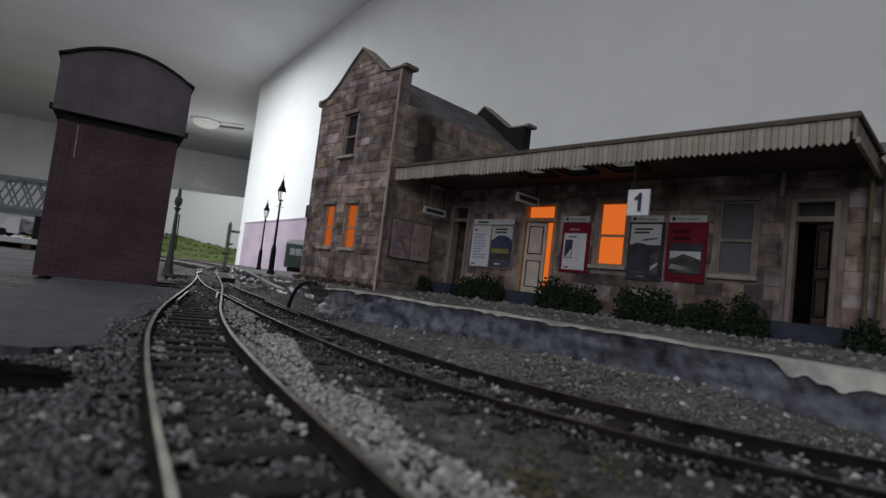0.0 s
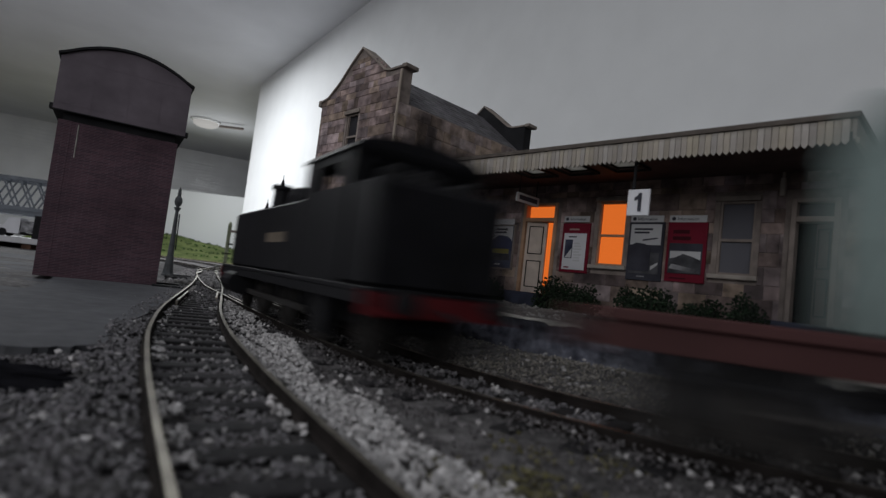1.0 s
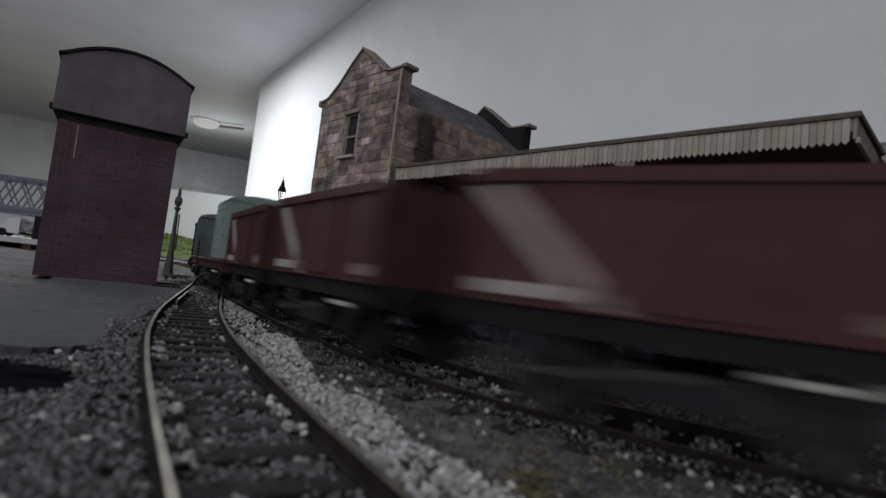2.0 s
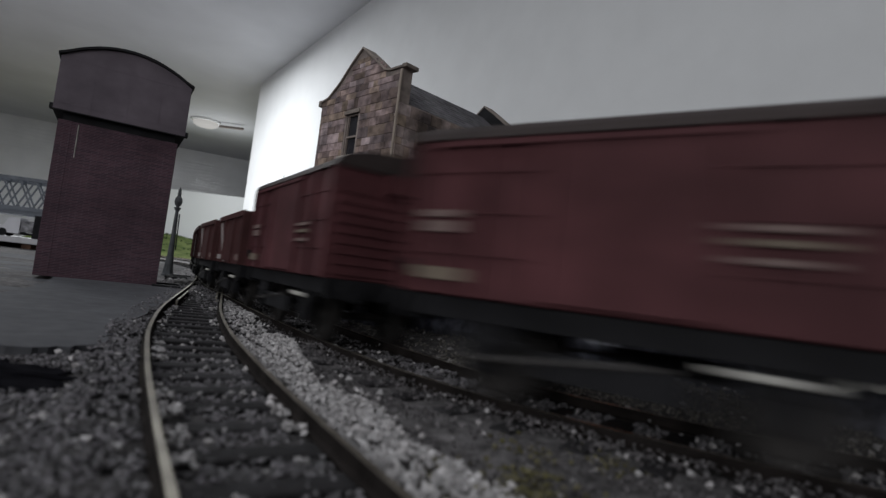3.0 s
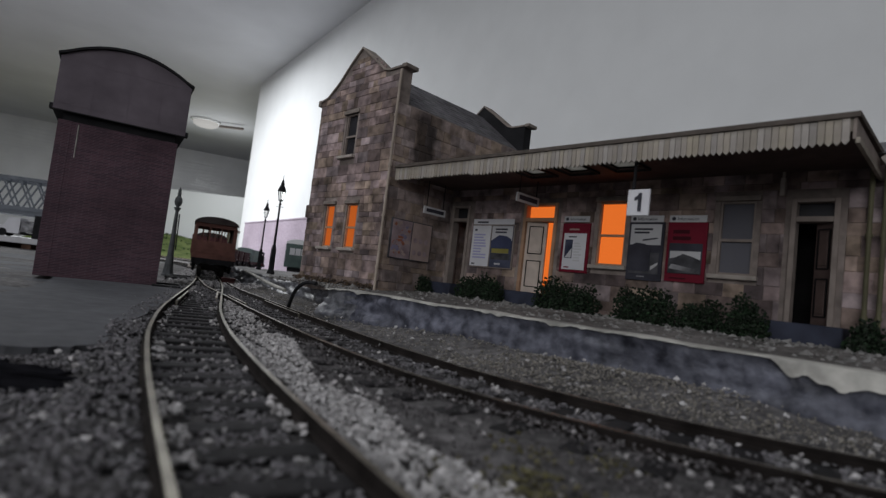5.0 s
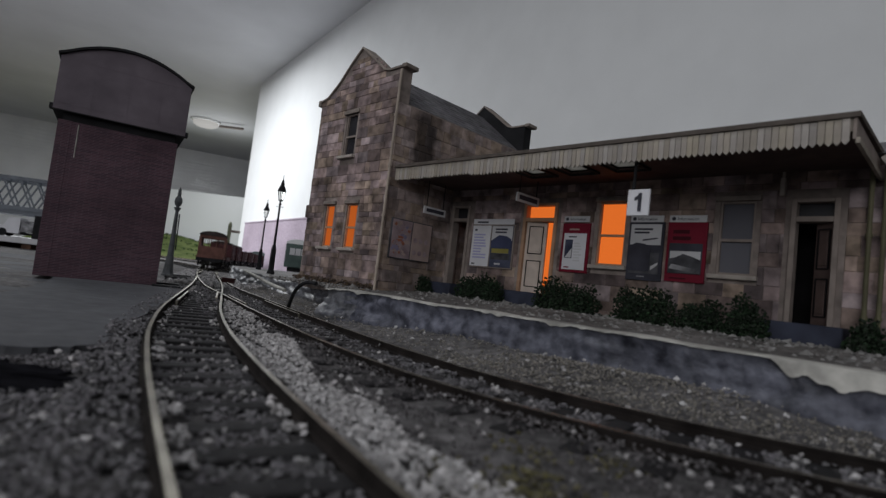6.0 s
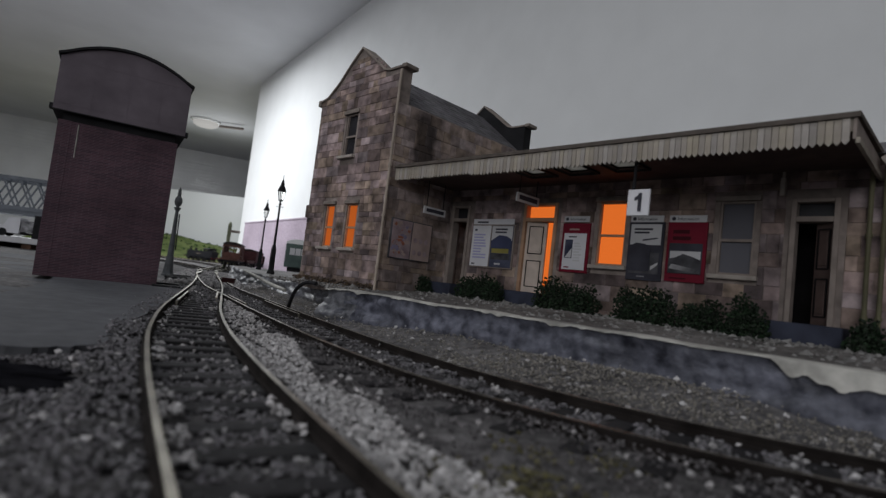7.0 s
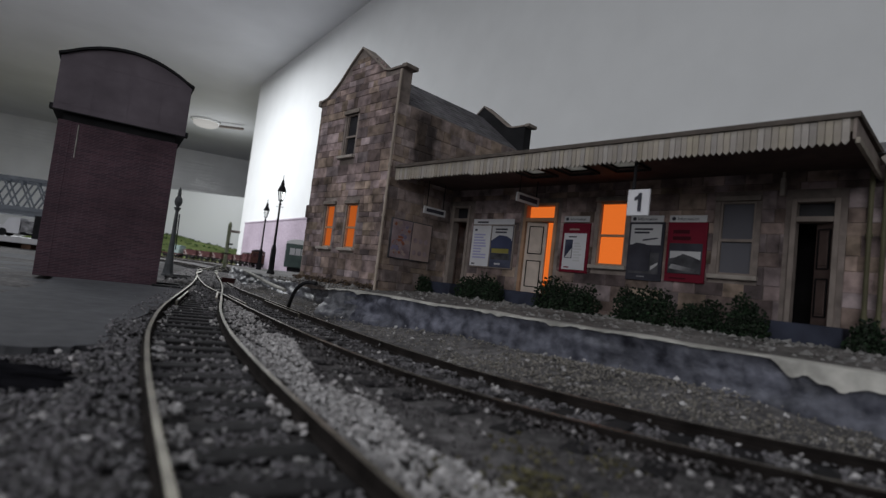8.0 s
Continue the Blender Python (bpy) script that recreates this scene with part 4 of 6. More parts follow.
def build_posters():
    p = notice("timetable_poster", "white timetable and dark picture poster under white header", -150.8, -129.4, 25.6, 42.6, frame_grey)
    sheet(p, "header_board", -150.8, -129.6, 42.9, 45.1, paper, 1)
    bars(p, -148.6, -139, 43.5, 44.6, 1, ink, 2)
    sheet(p, "left_sheet", -150.8, -141, 25.8, 42.4, paper, 1)
    bars(p, -149.6, -142.4, 29, 39.5, 9, lilac_print, 2, seed=2)
    bars(p, -149.8, -147, 26.4, 27.4, 1, ink, 2)
    bars(p, -149.6, -147.4, 40.2, 41.6, 1, navy, 2)
    sheet(p, "right_sheet", -140.4, -129.6, 25.8, 42.4, navy, 1)
    sheet(p, "sky_band", -140.2, -129.8, 36.4, 42.2, paper_grey, 2)
    bars(p, -138.4, -131.6, 39.4, 41.8, 2, ink, 3, seed=5)
    part("engine_picture", prism(bmesh.new(), [(-140.0, 33.4), (-130.0, 33.4), (-130.0, 37.0), (-132.4, 38.2), (-136.2, 38.6), (-139.0, 37.0), (-140.0, 36.2)], WALL - 1.50, WALL - 1.38), blue_print, p)
    sheet(p, "engine_front", -139.6, -131.0, 31.4, 33.2, yellow_print, 2)
    sheet(p, "trackside", -139.8, -130.2, 28.8, 31.2, picture_dark, 2)
    bars(p, -137.6, -132.8, 26.8, 28.0, 1, paper_grey, 2)
    p = notice("red_band_poster", "white poster with maroon border, red band and dark inset picture", -107.2, -97, 26.4, 43.2, red_print)
    header(p, -107.2, -97)
    bars(p, -104.6, -98.2, 41.0, 42.0, 1, map_cream, 1)
    part("white_sheet", boxed(-106.6, -97.6, WALL - 1.22, WALL - 1.02, 27.0, 39.9, bevel=0.09), paper, p)
    bars(p, -104.6, -99.4, 38.4, 39.2, 1, ink, 2)
    sheet(p, "inset_picture", -105.8, -102.8, 31, 37.6, navy, 2)
    part("inset_slope", prism(bmesh.new(), [(-105.6, 31.2), (-103.0, 31.2), (-103.0, 34.6)], WALL - 1.42, WALL - 1.35), paper_grey, p)
    bars(p, -102.2, -98.4, 30.0, 37, 7, paper_grey, 2, seed=7)
    bars(p, -105.6, -102.4, 27.6, 28.4, 1, red_print, 2)
    p = notice("black_white_poster", "black and white picture poster under grey header", -82, -71.2, 25.6, 43.6, ink)
    header(p, -82, -71.2)
    sheet(p, "white_half", -81.6, -71.6, 36.6, 43.2, paper_grey, 1)
    bars(p, -80.4, -72.8, 40.2, 42.4, 2, ink, 2, seed=3)
    part("swash_line", prism(bmesh.new(), [(-77.4, 37.8), (-72.6, 38.6), (-72.6, 39.0), (-77.4, 38.3)], WALL - 1.34, WALL - 1.25), ink, p)
    bars(p, -81.0, -76.0, 34.6, 35.4, 1, paper_grey, 1)
    sheet(p, "dark_picture", -81.4, -71.8, 27.4, 34.2, picture_dark, 1)
    part("engine_shape", prism(bmesh.new(), [(-81.4, 28.2), (-74.6, 28.2), (-74.6, 35.4), (-76.4, 36.9), (-79.4, 37.2), (-81.4, 36.2)], WALL - 1.48, WALL - 1.37), ink, p, "dark engine front")
    part("track_light", prism(bmesh.new(), [(-74.2, 28.6), (-72.0, 30.4), (-72.0, 31.2), (-74.2, 29.8)], WALL - 1.34, WALL - 1.25), paper_grey, p)
    bars(p, -78.6, -74.4, 26.3, 27.0, 1, picture_grey, 1)
    p = notice("red_poster", "red poster with dark print and black and white picture", -69.4, -58.4, 26.0, 43.6, red_print)
    header(p, -69.4, -58.4)
    bars(p, -68.0, -59.8, 38.4, 42.4, 2, red_dark, 1, seed=4)
    sheet(p, "picture", -68.8, -59.0, 28.2, 37.4, ink, 1)
    part("sky_shape", boxed(-68.4, -59.4, WALL - 1.38, WALL - 1.25, 31.4, 35.0, bevel=0.05), paper_grey, p)
    part("hill_shape", prism(bmesh.new(), [(-68.6, 28.4), (-59.2, 28.4), (-59.2, 32.4), (-61.6, 33.4), (-64.4, 34.2), (-66.6, 33.0), (-68.6, 32.6)], WALL - 1.52, WALL - 1.41), picture_dark, p)
    part("road_shape", prism(bmesh.new(), [(-68.4, 29.6), (-60.4, 28.6), (-59.6, 29.6), (-67.6, 31.0)], WALL - 1.60, WALL - 1.55), picture_grey, p)
    bars(p, -68, -60.2, 26.6, 27.2, 1, red_dark, 1)
    # poster on the side wall of the wing
    p = empty("map_poster", STATION.copy(), "faded colour map poster on the wing wall", "poster", "station posters")
    part("backing_board", boxed(-166.2, -165.5, 133, 155, 24.6, 40.6), picture_dark, p)
    part("left_map", boxed(-165.5, -165.3, 133.5, 143.6, 25, 40.2), map_print, p)
    part("right_map", boxed(-165.5, -165.3, 144.2, 154.6, 25, 40.2), map_cream, p)
    r = random.Random(11)
    for k in range(40):
        y, z = r.uniform(134.6, 142.4), r.uniform(26.4, 38.8)
        w, h = r.uniform(0.3, 1.4), r.uniform(0.2, 0.8)
        m = Matrix.Translation((0, y, z)) @ Matrix.Rotation(r.uniform(-0.9, 0.9), 4, "X")
        part("map_patch", boxed(-165.3, -165.25 + 0.003 * k, -w, w, -h, h, m=m), (orange_print, map_print, dim_lilac, map_cream)[k % 4], p)
    for k in range(6):
        y, z = 146 + (k % 3) * 3, 28 + (k // 3) * 5
        bm = lathe(bmesh.new(), [(1.1, 0), (1.1, 0.08)], 10, Matrix.Translation((-165.3, y, z)) @ Matrix.Rotation(radians(90), 4, "Y"))
        part("map_mark", bm, map_print, p)


picture_dark = material("dark_picture", (0.06, 0.06, 0.07), 0.6, grain=170, spread=0.6, tint=(0.13, 0.13, 0.145))
map_cream = material("faded_cream_print", (0.36, 0.28, 0.26), 0.6, grain=150, spread=0.2)
build_posters()


def hanging_sign(s, n0, n1, z0, z1, label):
    ob = empty("hanging_sign", STATION.copy(), label, "sign", "hanging signs")
    part("board", boxed(s - 0.35, s + 0.35, n0, n1, z0, z1, bevel=0.1), paper_grey, ob)
    bm = bmesh.new()
    box(bm, s + 0.36, s + 0.42, n0 + 1.2, n1 - 1.2, z0 + 0.8, z1 - 0.8)
    part("print_line", bm, ink, ob)
    for n in (n0 + 1.5, n1 - 1.5):
        part("hanger", rod(bmesh.new(), (s, n, z1), (s, n, 57.6), 0.18, 6), black, ob)


hanging_sign(-160, 143.8, 156, 44.2, 47.2, "grey hanging sign under the canopy by the dark door")
hanging_sign(-115.5, 146, 159, 48.4, 51.6, "grey hanging sign under the canopy over the lit door")


def number_sign():
    ob = empty("platform_sign", STATION.copy(), "white hanging platform board with black figure one", "sign")
    part("board", boxed(-67.9, -61.9, 133, 133.7, 40.4, 47.4, bevel=0.12), paper, ob)
    part("hanger", rod(bmesh.new(), (-66.6, 133.4, 47.3), (-66.6, 133.4, 57.6), 0.45, 8), black, ob)
    part("figure", prism(bmesh.new(), [(-64.9, 41.5), (-64.0, 41.5), (-64.0, 46.4), (-64.8, 46.4), (-65.0, 45.7), (-65.9, 45.2), (-65.9, 44.4), (-64.9, 44.7)], 132.8, 132.98), ink, ob, "black figure one")


number_sign()


# ---- bushes ----
def bush(s, n, z, wide, high, seed):
    """A mound of many small ragged foam clumps."""
    r = random.Random(seed)
    bm = bmesh.new()
    ico = bmesh.new()
    bmesh.ops.create_icosphere(ico, subdivisions=1, radius=1)
    shape = [v.co.copy() for v in ico.verts]
    tris = [[v.index for v in f.verts] for f in ico.faces]
    ico.free()
    lumps = [((2 * (k + 0.5) / max(2, int(wide * 0.6)) - 1) * max(0.5, wide - 4), r.uniform(-1.5, 1.5), r.uniform(0.7, 1.05)) for k in range(max(2, int(wide * 0.6)))]
    for k in range(int(250 * wide)):
        lx, ly, lh = r.choice(lumps)
        a, e = r.uniform(0, 6.28), math.asin(r.uniform(-0.1, 1))
        q = r.uniform(0.55, 1.0)
        c = Vector((lx + q * 4.4 * math.cos(a) * math.cos(e), ly + q * 4.2 * math.sin(a) * math.cos(e), max(0.3, q * high * lh * math.sin(e))))
        size = r.uniform(0.16, 0.42)
        vs = [bm.verts.new(c + v * size * r.uniform(0.5, 1.5)) for v in shape]
        for t in tris:
            bm.faces.new([vs[i] for i in t])
    ob = part("bush", bm, leaf)
    ob.matrix_basis = at(*station_xy(s, n), z, math.degrees(TH))
    tagged(ob, "low dark green foam bush at the foot of the wall", "bush", "bushes by the station")


for k, (s, n, wide, high) in enumerate(((-166, 154, 5.4, 9.5), (-134, 154, 13, 12), (-97, 154, 14, 12), (-70.5, 154, 11.5, 12), (-54, 154, 8, 11), (-42.5, 153, 6.5, 11.5), (-18.5, 155, 4.6, 8.5))):
    bush(s, n, 11.8, wide, high, k + 3)


# ---- water tower ----
def brick_material():
    m = material("printed_brick_courses", (0.20, 0.085, 0.10), 0.75)
    nt = m.node_tree
    tc = nt.nodes.new("ShaderNodeTexCoord")
    sep, comb, addn = nt.nodes.new("ShaderNodeSeparateXYZ"), nt.nodes.new("ShaderNodeCombineXYZ"), nt.nodes.new("ShaderNodeMath")
    br = nt.nodes.new("ShaderNodeTexBrick")
    nt.links.new(tc.outputs["Object"], sep.inputs[0])
    nt.links.new(sep.outputs[0], addn.inputs[0]), nt.links.new(sep.outputs[1], addn.inputs[1])
    nt.links.new(addn.outputs[0], comb.inputs[0]), nt.links.new(sep.outputs[2], comb.inputs[1])
    nt.links.new(comb.outputs[0], br.inputs["Vector"])
    br.inputs["Scale"].default_value = 330
    br.inputs["Color1"].default_value = (0.086, 0.046, 0.060, 1)
    br.inputs["Color2"].default_value = (0.050, 0.030, 0.041, 1)
    br.inputs["Mortar"].default_value = (0.125, 0.095, 0.112, 1)
    br.inputs["Mortar Size"].default_value = 0.03
    br.inputs["Brick Width"].default_value = 1.7
    nz = nt.nodes.new("ShaderNodeTexNoise")
    nz.inputs["Scale"].default_value = 45
    nt.links.new(tc.outputs["Object"], nz.inputs["Vector"])
    mx = nt.nodes.new("ShaderNodeMix")
    mx.data_type, mx.blend_type = "RGBA", "OVERLAY"
    mx.inputs["Factor"].default_value = 0.5
    nt.links.new(br.outputs["Color"], mx.inputs[6]), nt.links.new(nz.outputs["Fac"], mx.inputs[7])
    bsdf = nt.nodes["Principled BSDF"]
    nt.links.new(mx.outputs[2], bsdf.inputs["Base Color"])
    bp = nt.nodes.new("ShaderNodeBump")
    bp.inputs["Strength"].default_value, bp.inputs["Distance"].default_value = 0.5, 0.0002
    nt.links.new(br.outputs["Fac"], bp.inputs["Height"])
    bp.invert = True
    nt.links.new(bp.outputs["Normal"], bsdf.inputs["Normal"])
    return m


def build_tower():
    tower = empty("water_tower", at(-190, 253.6, -1.6, 31.4), "purple brown brick water tower with grey arched-roof tank", "water tower")
    brick = brick_material()
    W, D = 52, 44
    part("brick_base", boxed(0.1, W - 0.1, 0.1, D - 0.1, 0, 75), brick, tower)
    for x0, y0 in ((0, 0), (W - 6, 0), (0, D - 6), (W - 6, D - 6)):
        part("corner_pier", boxed(x0, x0 + 6, y0, y0 + 6, 0, 75.2, bevel=0.25), brick, tower)
    part("downpipe", rod(bmesh.new(), (8.5, 0.2, 58), (8.5, 0.0, 74), 0.3, 6), edge_white, tower)
    part("tank_beam", boxed(1.5, W - 1.5, 1.5, D - 1.5, 75.2, 78.8), black, tower)
    part("tank_floor", boxed(-2.7, W + 2.7, -2.5, D + 2.5, 78.8, 79.4, bevel=0.1), black, tower)
    a, b = -2.6, W + 2.6
    rise = lambda x, k: 105 + k * (1 - ((x - W / 2) / (W / 2 + 2.6)) ** 2)
    xs = [a + (b - a) * i / 16 for i in range(17)]
    bm = prism(bmesh.new(), [(a, 79.4)] + [(x, rise(x, 9.5)) for x in xs] + [(b, 79.4)], -2.4, D + 2.4)
    tank = part("tank", bm, tank_mat, tower, "grey mauve plated water tank")
    bm = bmesh.new()
    xs2 = [a - 1 + (b - a + 2) * i / 16 for i in range(17)]
    prism(bm, [(x, rise(min(max(x, a), b), 9.5) + 1.3) for x in xs2] + [(x, rise(min(max(x, a), b), 9.5) + 0.1) for x in reversed(xs2)], -4, D + 4)
    part("tank_roof", bm, black, tower, "thin black curved roof")
    for x in (12, 27, 41):
        part("tank_seam", boxed(x, x + 0.3, -2.5, -2.4, 79.6, rise(x, 9.5) - 1), tank_mat, tank)
    for z in (82.5, 104):
        part("tank_seam", boxed(a, b, -2.48, -2.4, z, z + 0.25), tank_mat, tank)
    part("tank_lip", boxed(b, b + 1.4, -2.4, 2, 79.2, 81.6), black, tower)
    part("tank_lip", boxed(a - 1.4, a, -2.4, 2, 79.2, 81.6), black, tower)


build_tower()


# ---- posts and lamps ----
def lamp_post(x, y, z, high):
    ob = empty("platform_lamp", at(x, y, z), "black cast iron gas lamp with tapering lantern", "lamp post", "platform lamps")
    k = high / 66
    part("pedestal", lathe(bmesh.new(), [(2.5 * k, 0), (2.5 * k, 2 * k), (1.9 * k, 3 * k), (1.7 * k, 17 * k), (1.2 * k, 19 * k), (0.8 * k, 20 * k)], 10), black, ob, smooth=False)
    part("column", lathe(bmesh.new(), [(0.85 * k, 19 * k), (0.62 * k, 46 * k), (1.1 * k, 46.6 * k), (0.6 * k, 47.4 * k), (0.6 * k, 49 * k)], 10), black, ob)
    part("cross_bar", rod(bmesh.new(), (-2.4 * k, 0, 45 * k), (2.4 * k, 0, 45 * k), 0.22 * k, 6), black, ob)
    lan = part("lantern", lathe(bmesh.new(), [(1.25 * k, 49.2 * k), (2.3 * k, 55.4 * k)], 4), lamp_glass, ob, "pale glass lantern")
    bm = bmesh.new()
    for i in range(4):
        a = math.pi / 2 * i
        rod(bm, (1.3 * k * math.cos(a), 1.3 * k * math.sin(a), 49 * k), (2.4 * k * math.cos(a), 2.4 * k * math.sin(a), 55.6 * k), 0.22 * k, 5)
    lathe(bm, [(1.5 * k, 48.8 * k), (1.5 * k, 49.3 * k)], 8)
    part("lantern_frame", bm, black, lan)
    part("lantern_cap", lathe(bmesh.new(), [(2.9 * k, 55.4 * k), (2.7 * k, 56 * k), (1.2 * k, 59.6 * k), (1.4 * k, 60.2 * k), (0.8 * k, 61.4 * k), (0.9 * k, 62 * k), (0.25 * k, 63 * k), (0.2 * k, 66 * k)], 10), black, ob)


lamp_glass = material("lantern_glass", (0.9, 0.9, 0.88), 0.05, spec=0.5)
lamp_glass.node_tree.nodes["Principled BSDF"].inputs["Transmission Weight"].default_value = 0.95
lamp_glass.node_tree.nodes["Principled BSDF"].inputs["IOR"].default_value = 1.05
lamp_post(-125, 400, 8.6, 75)
lamp_post(-188, 560, 8.6, 75)


def yard_post():
    ob = empty("yard_column", at(-223.5, 446, -3.2), "grey tapered iron column with ball and spike", "column")
    part("base", lathe(bmesh.new(), [(5.2, 0), (5.2, 1.5), (4.4, 2), (3.4, 9)], 8), iron, ob)
    part("shaft", lathe(bmesh.new(), [(3.4, 8), (2.4, 18), (1.8, 34), (1.25, 54), (2.6, 56.4), (2.7, 57), (1.2, 57.6)], 12), iron, ob)
    part("ball", lathe(bmesh.new(), [(0.8, 57.4), (2.2, 59), (3.1, 62), (2.6, 65), (1.2, 67), (0.9, 69)], 12), iron, ob)
    part("spike", lathe(bmesh.new(), [(1.3, 66), (1.6, 69), (1.0, 72.5), (0.3, 74)], 8), iron, ob)
    part("hanging_rod", rod(bmesh.new(), (2.2, 0.5, 52), (3.2, 0.5, 22), 0.5, 6), black, ob)


iron = material("grey_iron", (0.075, 0.08, 0.085), 0.6, grain=160, spread=0.3)
yard_post()


def signal():
    ob = empty("semaphore_signal", at(-451, 1130, -3.6), "weathered green grey semaphore signal with lowered arm", "signal")
    part("post", boxed(-3, 3, -3, 3, 0, 92, bevel=0.5), signal_green, ob)
    part("finial", lathe(bmesh.new(), [(3.6, 92), (3.6, 94), (1, 98)], 8), signal_green, ob)
    part("arm", boxed(3, 24, -3.6, -2.6, 76, 81, bevel=0.3), frame_grey, ob)
    part("bracket", boxed(2.5, 10, -3, 3, 50, 53), black, ob)
    part("platform_stage", boxed(-8, 8, -5, 5, 30, 32), black, ob)


signal_green = material("mossy_post", (0.22, 0.24, 0.16), 0.8, grain=130, spread=0.35)
signal()


def relay_box(x, y, z, sx, sy, sz, rz, mat, label, name="relay_box"):
    ob = empty(name, at(x, y, z, rz), label, "equipment box")
    part("body", boxed(-sx / 2, sx / 2, -sy / 2, sy / 2, 0, sz, bevel=0.3), mat, ob)
    part("lid", boxed(-sx / 2 - 0.5, sx / 2 + 0.5, -sy / 2 - 0.5, sy / 2 + 0.5, sz, sz + 1, bevel=0.2), mat, ob)


relay_box(-152, 392, -4, 9, 9, 6, 20, wagon_red, "small rusty red trackside box")
for x, y in ((-205, 430), (-196, 405), (-188, 388), (-150, 300), (-139, 280)):
    relay_box(x, y, -4, 14, 4, 2.4, 24, black, "low black point motor cover by the rails", "point_motor")
# ---- room and far scenery ----
WALL_DIR = math.degrees(math.atan2(-0.81, 0.58))


def room():
    bm = boxed(0, 2600, 0, 30, -40, 690)
    w = part("wall_station_side", bm, plaster)
    w.matrix_basis = at(-760, 2000, 0, WALL_DIR)
    tagged(w, "plain white plaster wall behind the layout", "wall", kind="structure")
    # This opening and its frame are made up to house the rear fill.
    bm = wall_cells(bmesh.new(), -3000, 2500, -40, 690, [(-800, 0, 110, 550)], -830, -800)
    tagged(part("wall_back", bm, plaster), "plain unseen white plaster wall with an opening added for the fill light", "wall", kind="structure")
    bm = bmesh.new()
    for q in ((-800, -780, 110, 550), (-20, 0, 110, 550), (-780, -20, 110, 130), (-780, -20, 530, 550), (-410, -390, 130, 530)):
        box(bm, q[0], q[1], -828, -805, q[2], q[3])
    tagged(part("fill_opening_frame", bm, plaster), "white painted frame added round the unseen fill light opening", "window", kind="structure")
    for name, b, mat in (("wall_left", (-3030, -3000, -830, 3100, -40, 690), plaster),
                         ("wall_right", (2500, 2530, -830, 5430, -40, 690), plaster)):
        tagged(part(name, boxed(*b), mat), "plain white plaster wall of the room", "wall", kind="structure")
    w = part("wall_far", boxed(-1500, 4575, 0, 30, -40, 690), gloss_wall)
    w.matrix_basis = at(-1640, 3470, 0, 25.3)
    tagged(w, "white wall with a soft paint sheen at the room's end", "wall", kind="structure")
    tagged(part("ceiling", boxed(-3030, 2530, -830, 5450, 690, 720), ceiling_paint), "low grey white ceiling with a soft sheen", "ceiling", kind="structure")


room()


def ceiling_fitting():
    ob = empty("ceiling_light", at(-1252, 2650, 690), "round white ceiling light fitting", "ceiling light")
    part("base", lathe(bmesh.new(), [(70, 0), (70, -8), (60, -10)], 24), plaster, ob)
    part("diffuser", lathe(bmesh.new(), [(60, -8), (58, -22), (40, -32), (5, -35)], 24), lamp_white, ob, smooth=True)
    part("arm", boxed(70, 190, -6, 6, -26, -16), frame_grey, ob)


lamp_white = glowing("lit_diffuser", (1.0, 0.98, 0.95), 0.35)
ceiling_fitting()


def lilac_retaining_wall():
    ob = empty("retaining_wall", at(-760, 2000, 0, WALL_DIR), "long lilac printed brick retaining wall along the room wall", "wall")
    part("brick_sheet", boxed(80, 1500, -7, -1, -6, 150), lilac_wall, ob)
    part("coping", boxed(78, 1502, -9, 0, 150, 154), lilac_wall, ob)


lilac_retaining_wall()


def ridge(x):
    return 76 + max(0, -1180 - x) * 0.125 + 10 * noise.noise(Vector((x * 0.008, 0, 0))) + 4 * noise.noise(Vector((x * 0.05, 1, 0)))


def hills():
    bm = bmesh.new()
    xs = list(range(-1960, -500, 16))
    rows = [[], [], [], [], []]
    for x in xs:
        for k, f in enumerate((0.0, 0.3, 0.55, 0.8, 1.0)):
            rows[k].append(bm.verts.new((x, 2480 + 470 * f, -4 + (ridge(x) + 4) * f ** 1.2 + (3 * noise.noise(Vector((x * 0.05, k * 3, 2))) if k else 0))))
    for a, b in zip(rows, rows[1:]):
        for i in range(len(xs) - 1):
            bm.faces.new((a[i], a[i + 1], b[i + 1], b[i]))
    tagged(part("hills", bm, grass), "rolling bright green grass hills", "hill", kind="structure")
    bm = bmesh.new()
    r = random.Random(8)
    for k in range(300):
        x, f = r.uniform(-1900, -800), r.choice((0.3, 0.55, 0.8, 0.97)) + r.uniform(-0.03, 0.03)
        p = Vector((x, 2480 + 470 * f, (ridge(x) + 4) * f ** 1.2 - 2))
        bmesh.ops.create_icosphere(bm, subdivisions=1, radius=r.uniform(3, 7), matrix=Matrix.Translation(p) @ Matrix.Scale(0.7, 4, (0, 0, 1)))
    for v in bm.verts:
        v.co += Vector((r.uniform(-2, 2), r.uniform(-2, 2), r.uniform(-2, 2)))
    tagged(part("hedges", bm, hedge), "dark green hedges and small trees on the hills", "hedge", kind="stuff")


grass = material("hill_grass", (0.13, 0.19, 0.06), 0.95, grain=16, spread=0.35, tint=(0.23, 0.28, 0.11), stain=0.25, stain_scale=5)
hedge = material("hedge_green", (0.045, 0.09, 0.03), 0.95, grain=60, spread=0.4, per_object=0.4)
hills()


def sky_board():
    bm = boxed(-1960, -690, 2975, 2985, -4, 365)
    tagged(part("backdrop", bm, sky_paint), "plain pale sky backdrop board behind the hills", "backdrop", kind="structure")


sky_paint = material("pale_sky_paint", (0.80, 0.82, 0.84), 0.8, grain=2, spread=0.04)
sky_board()


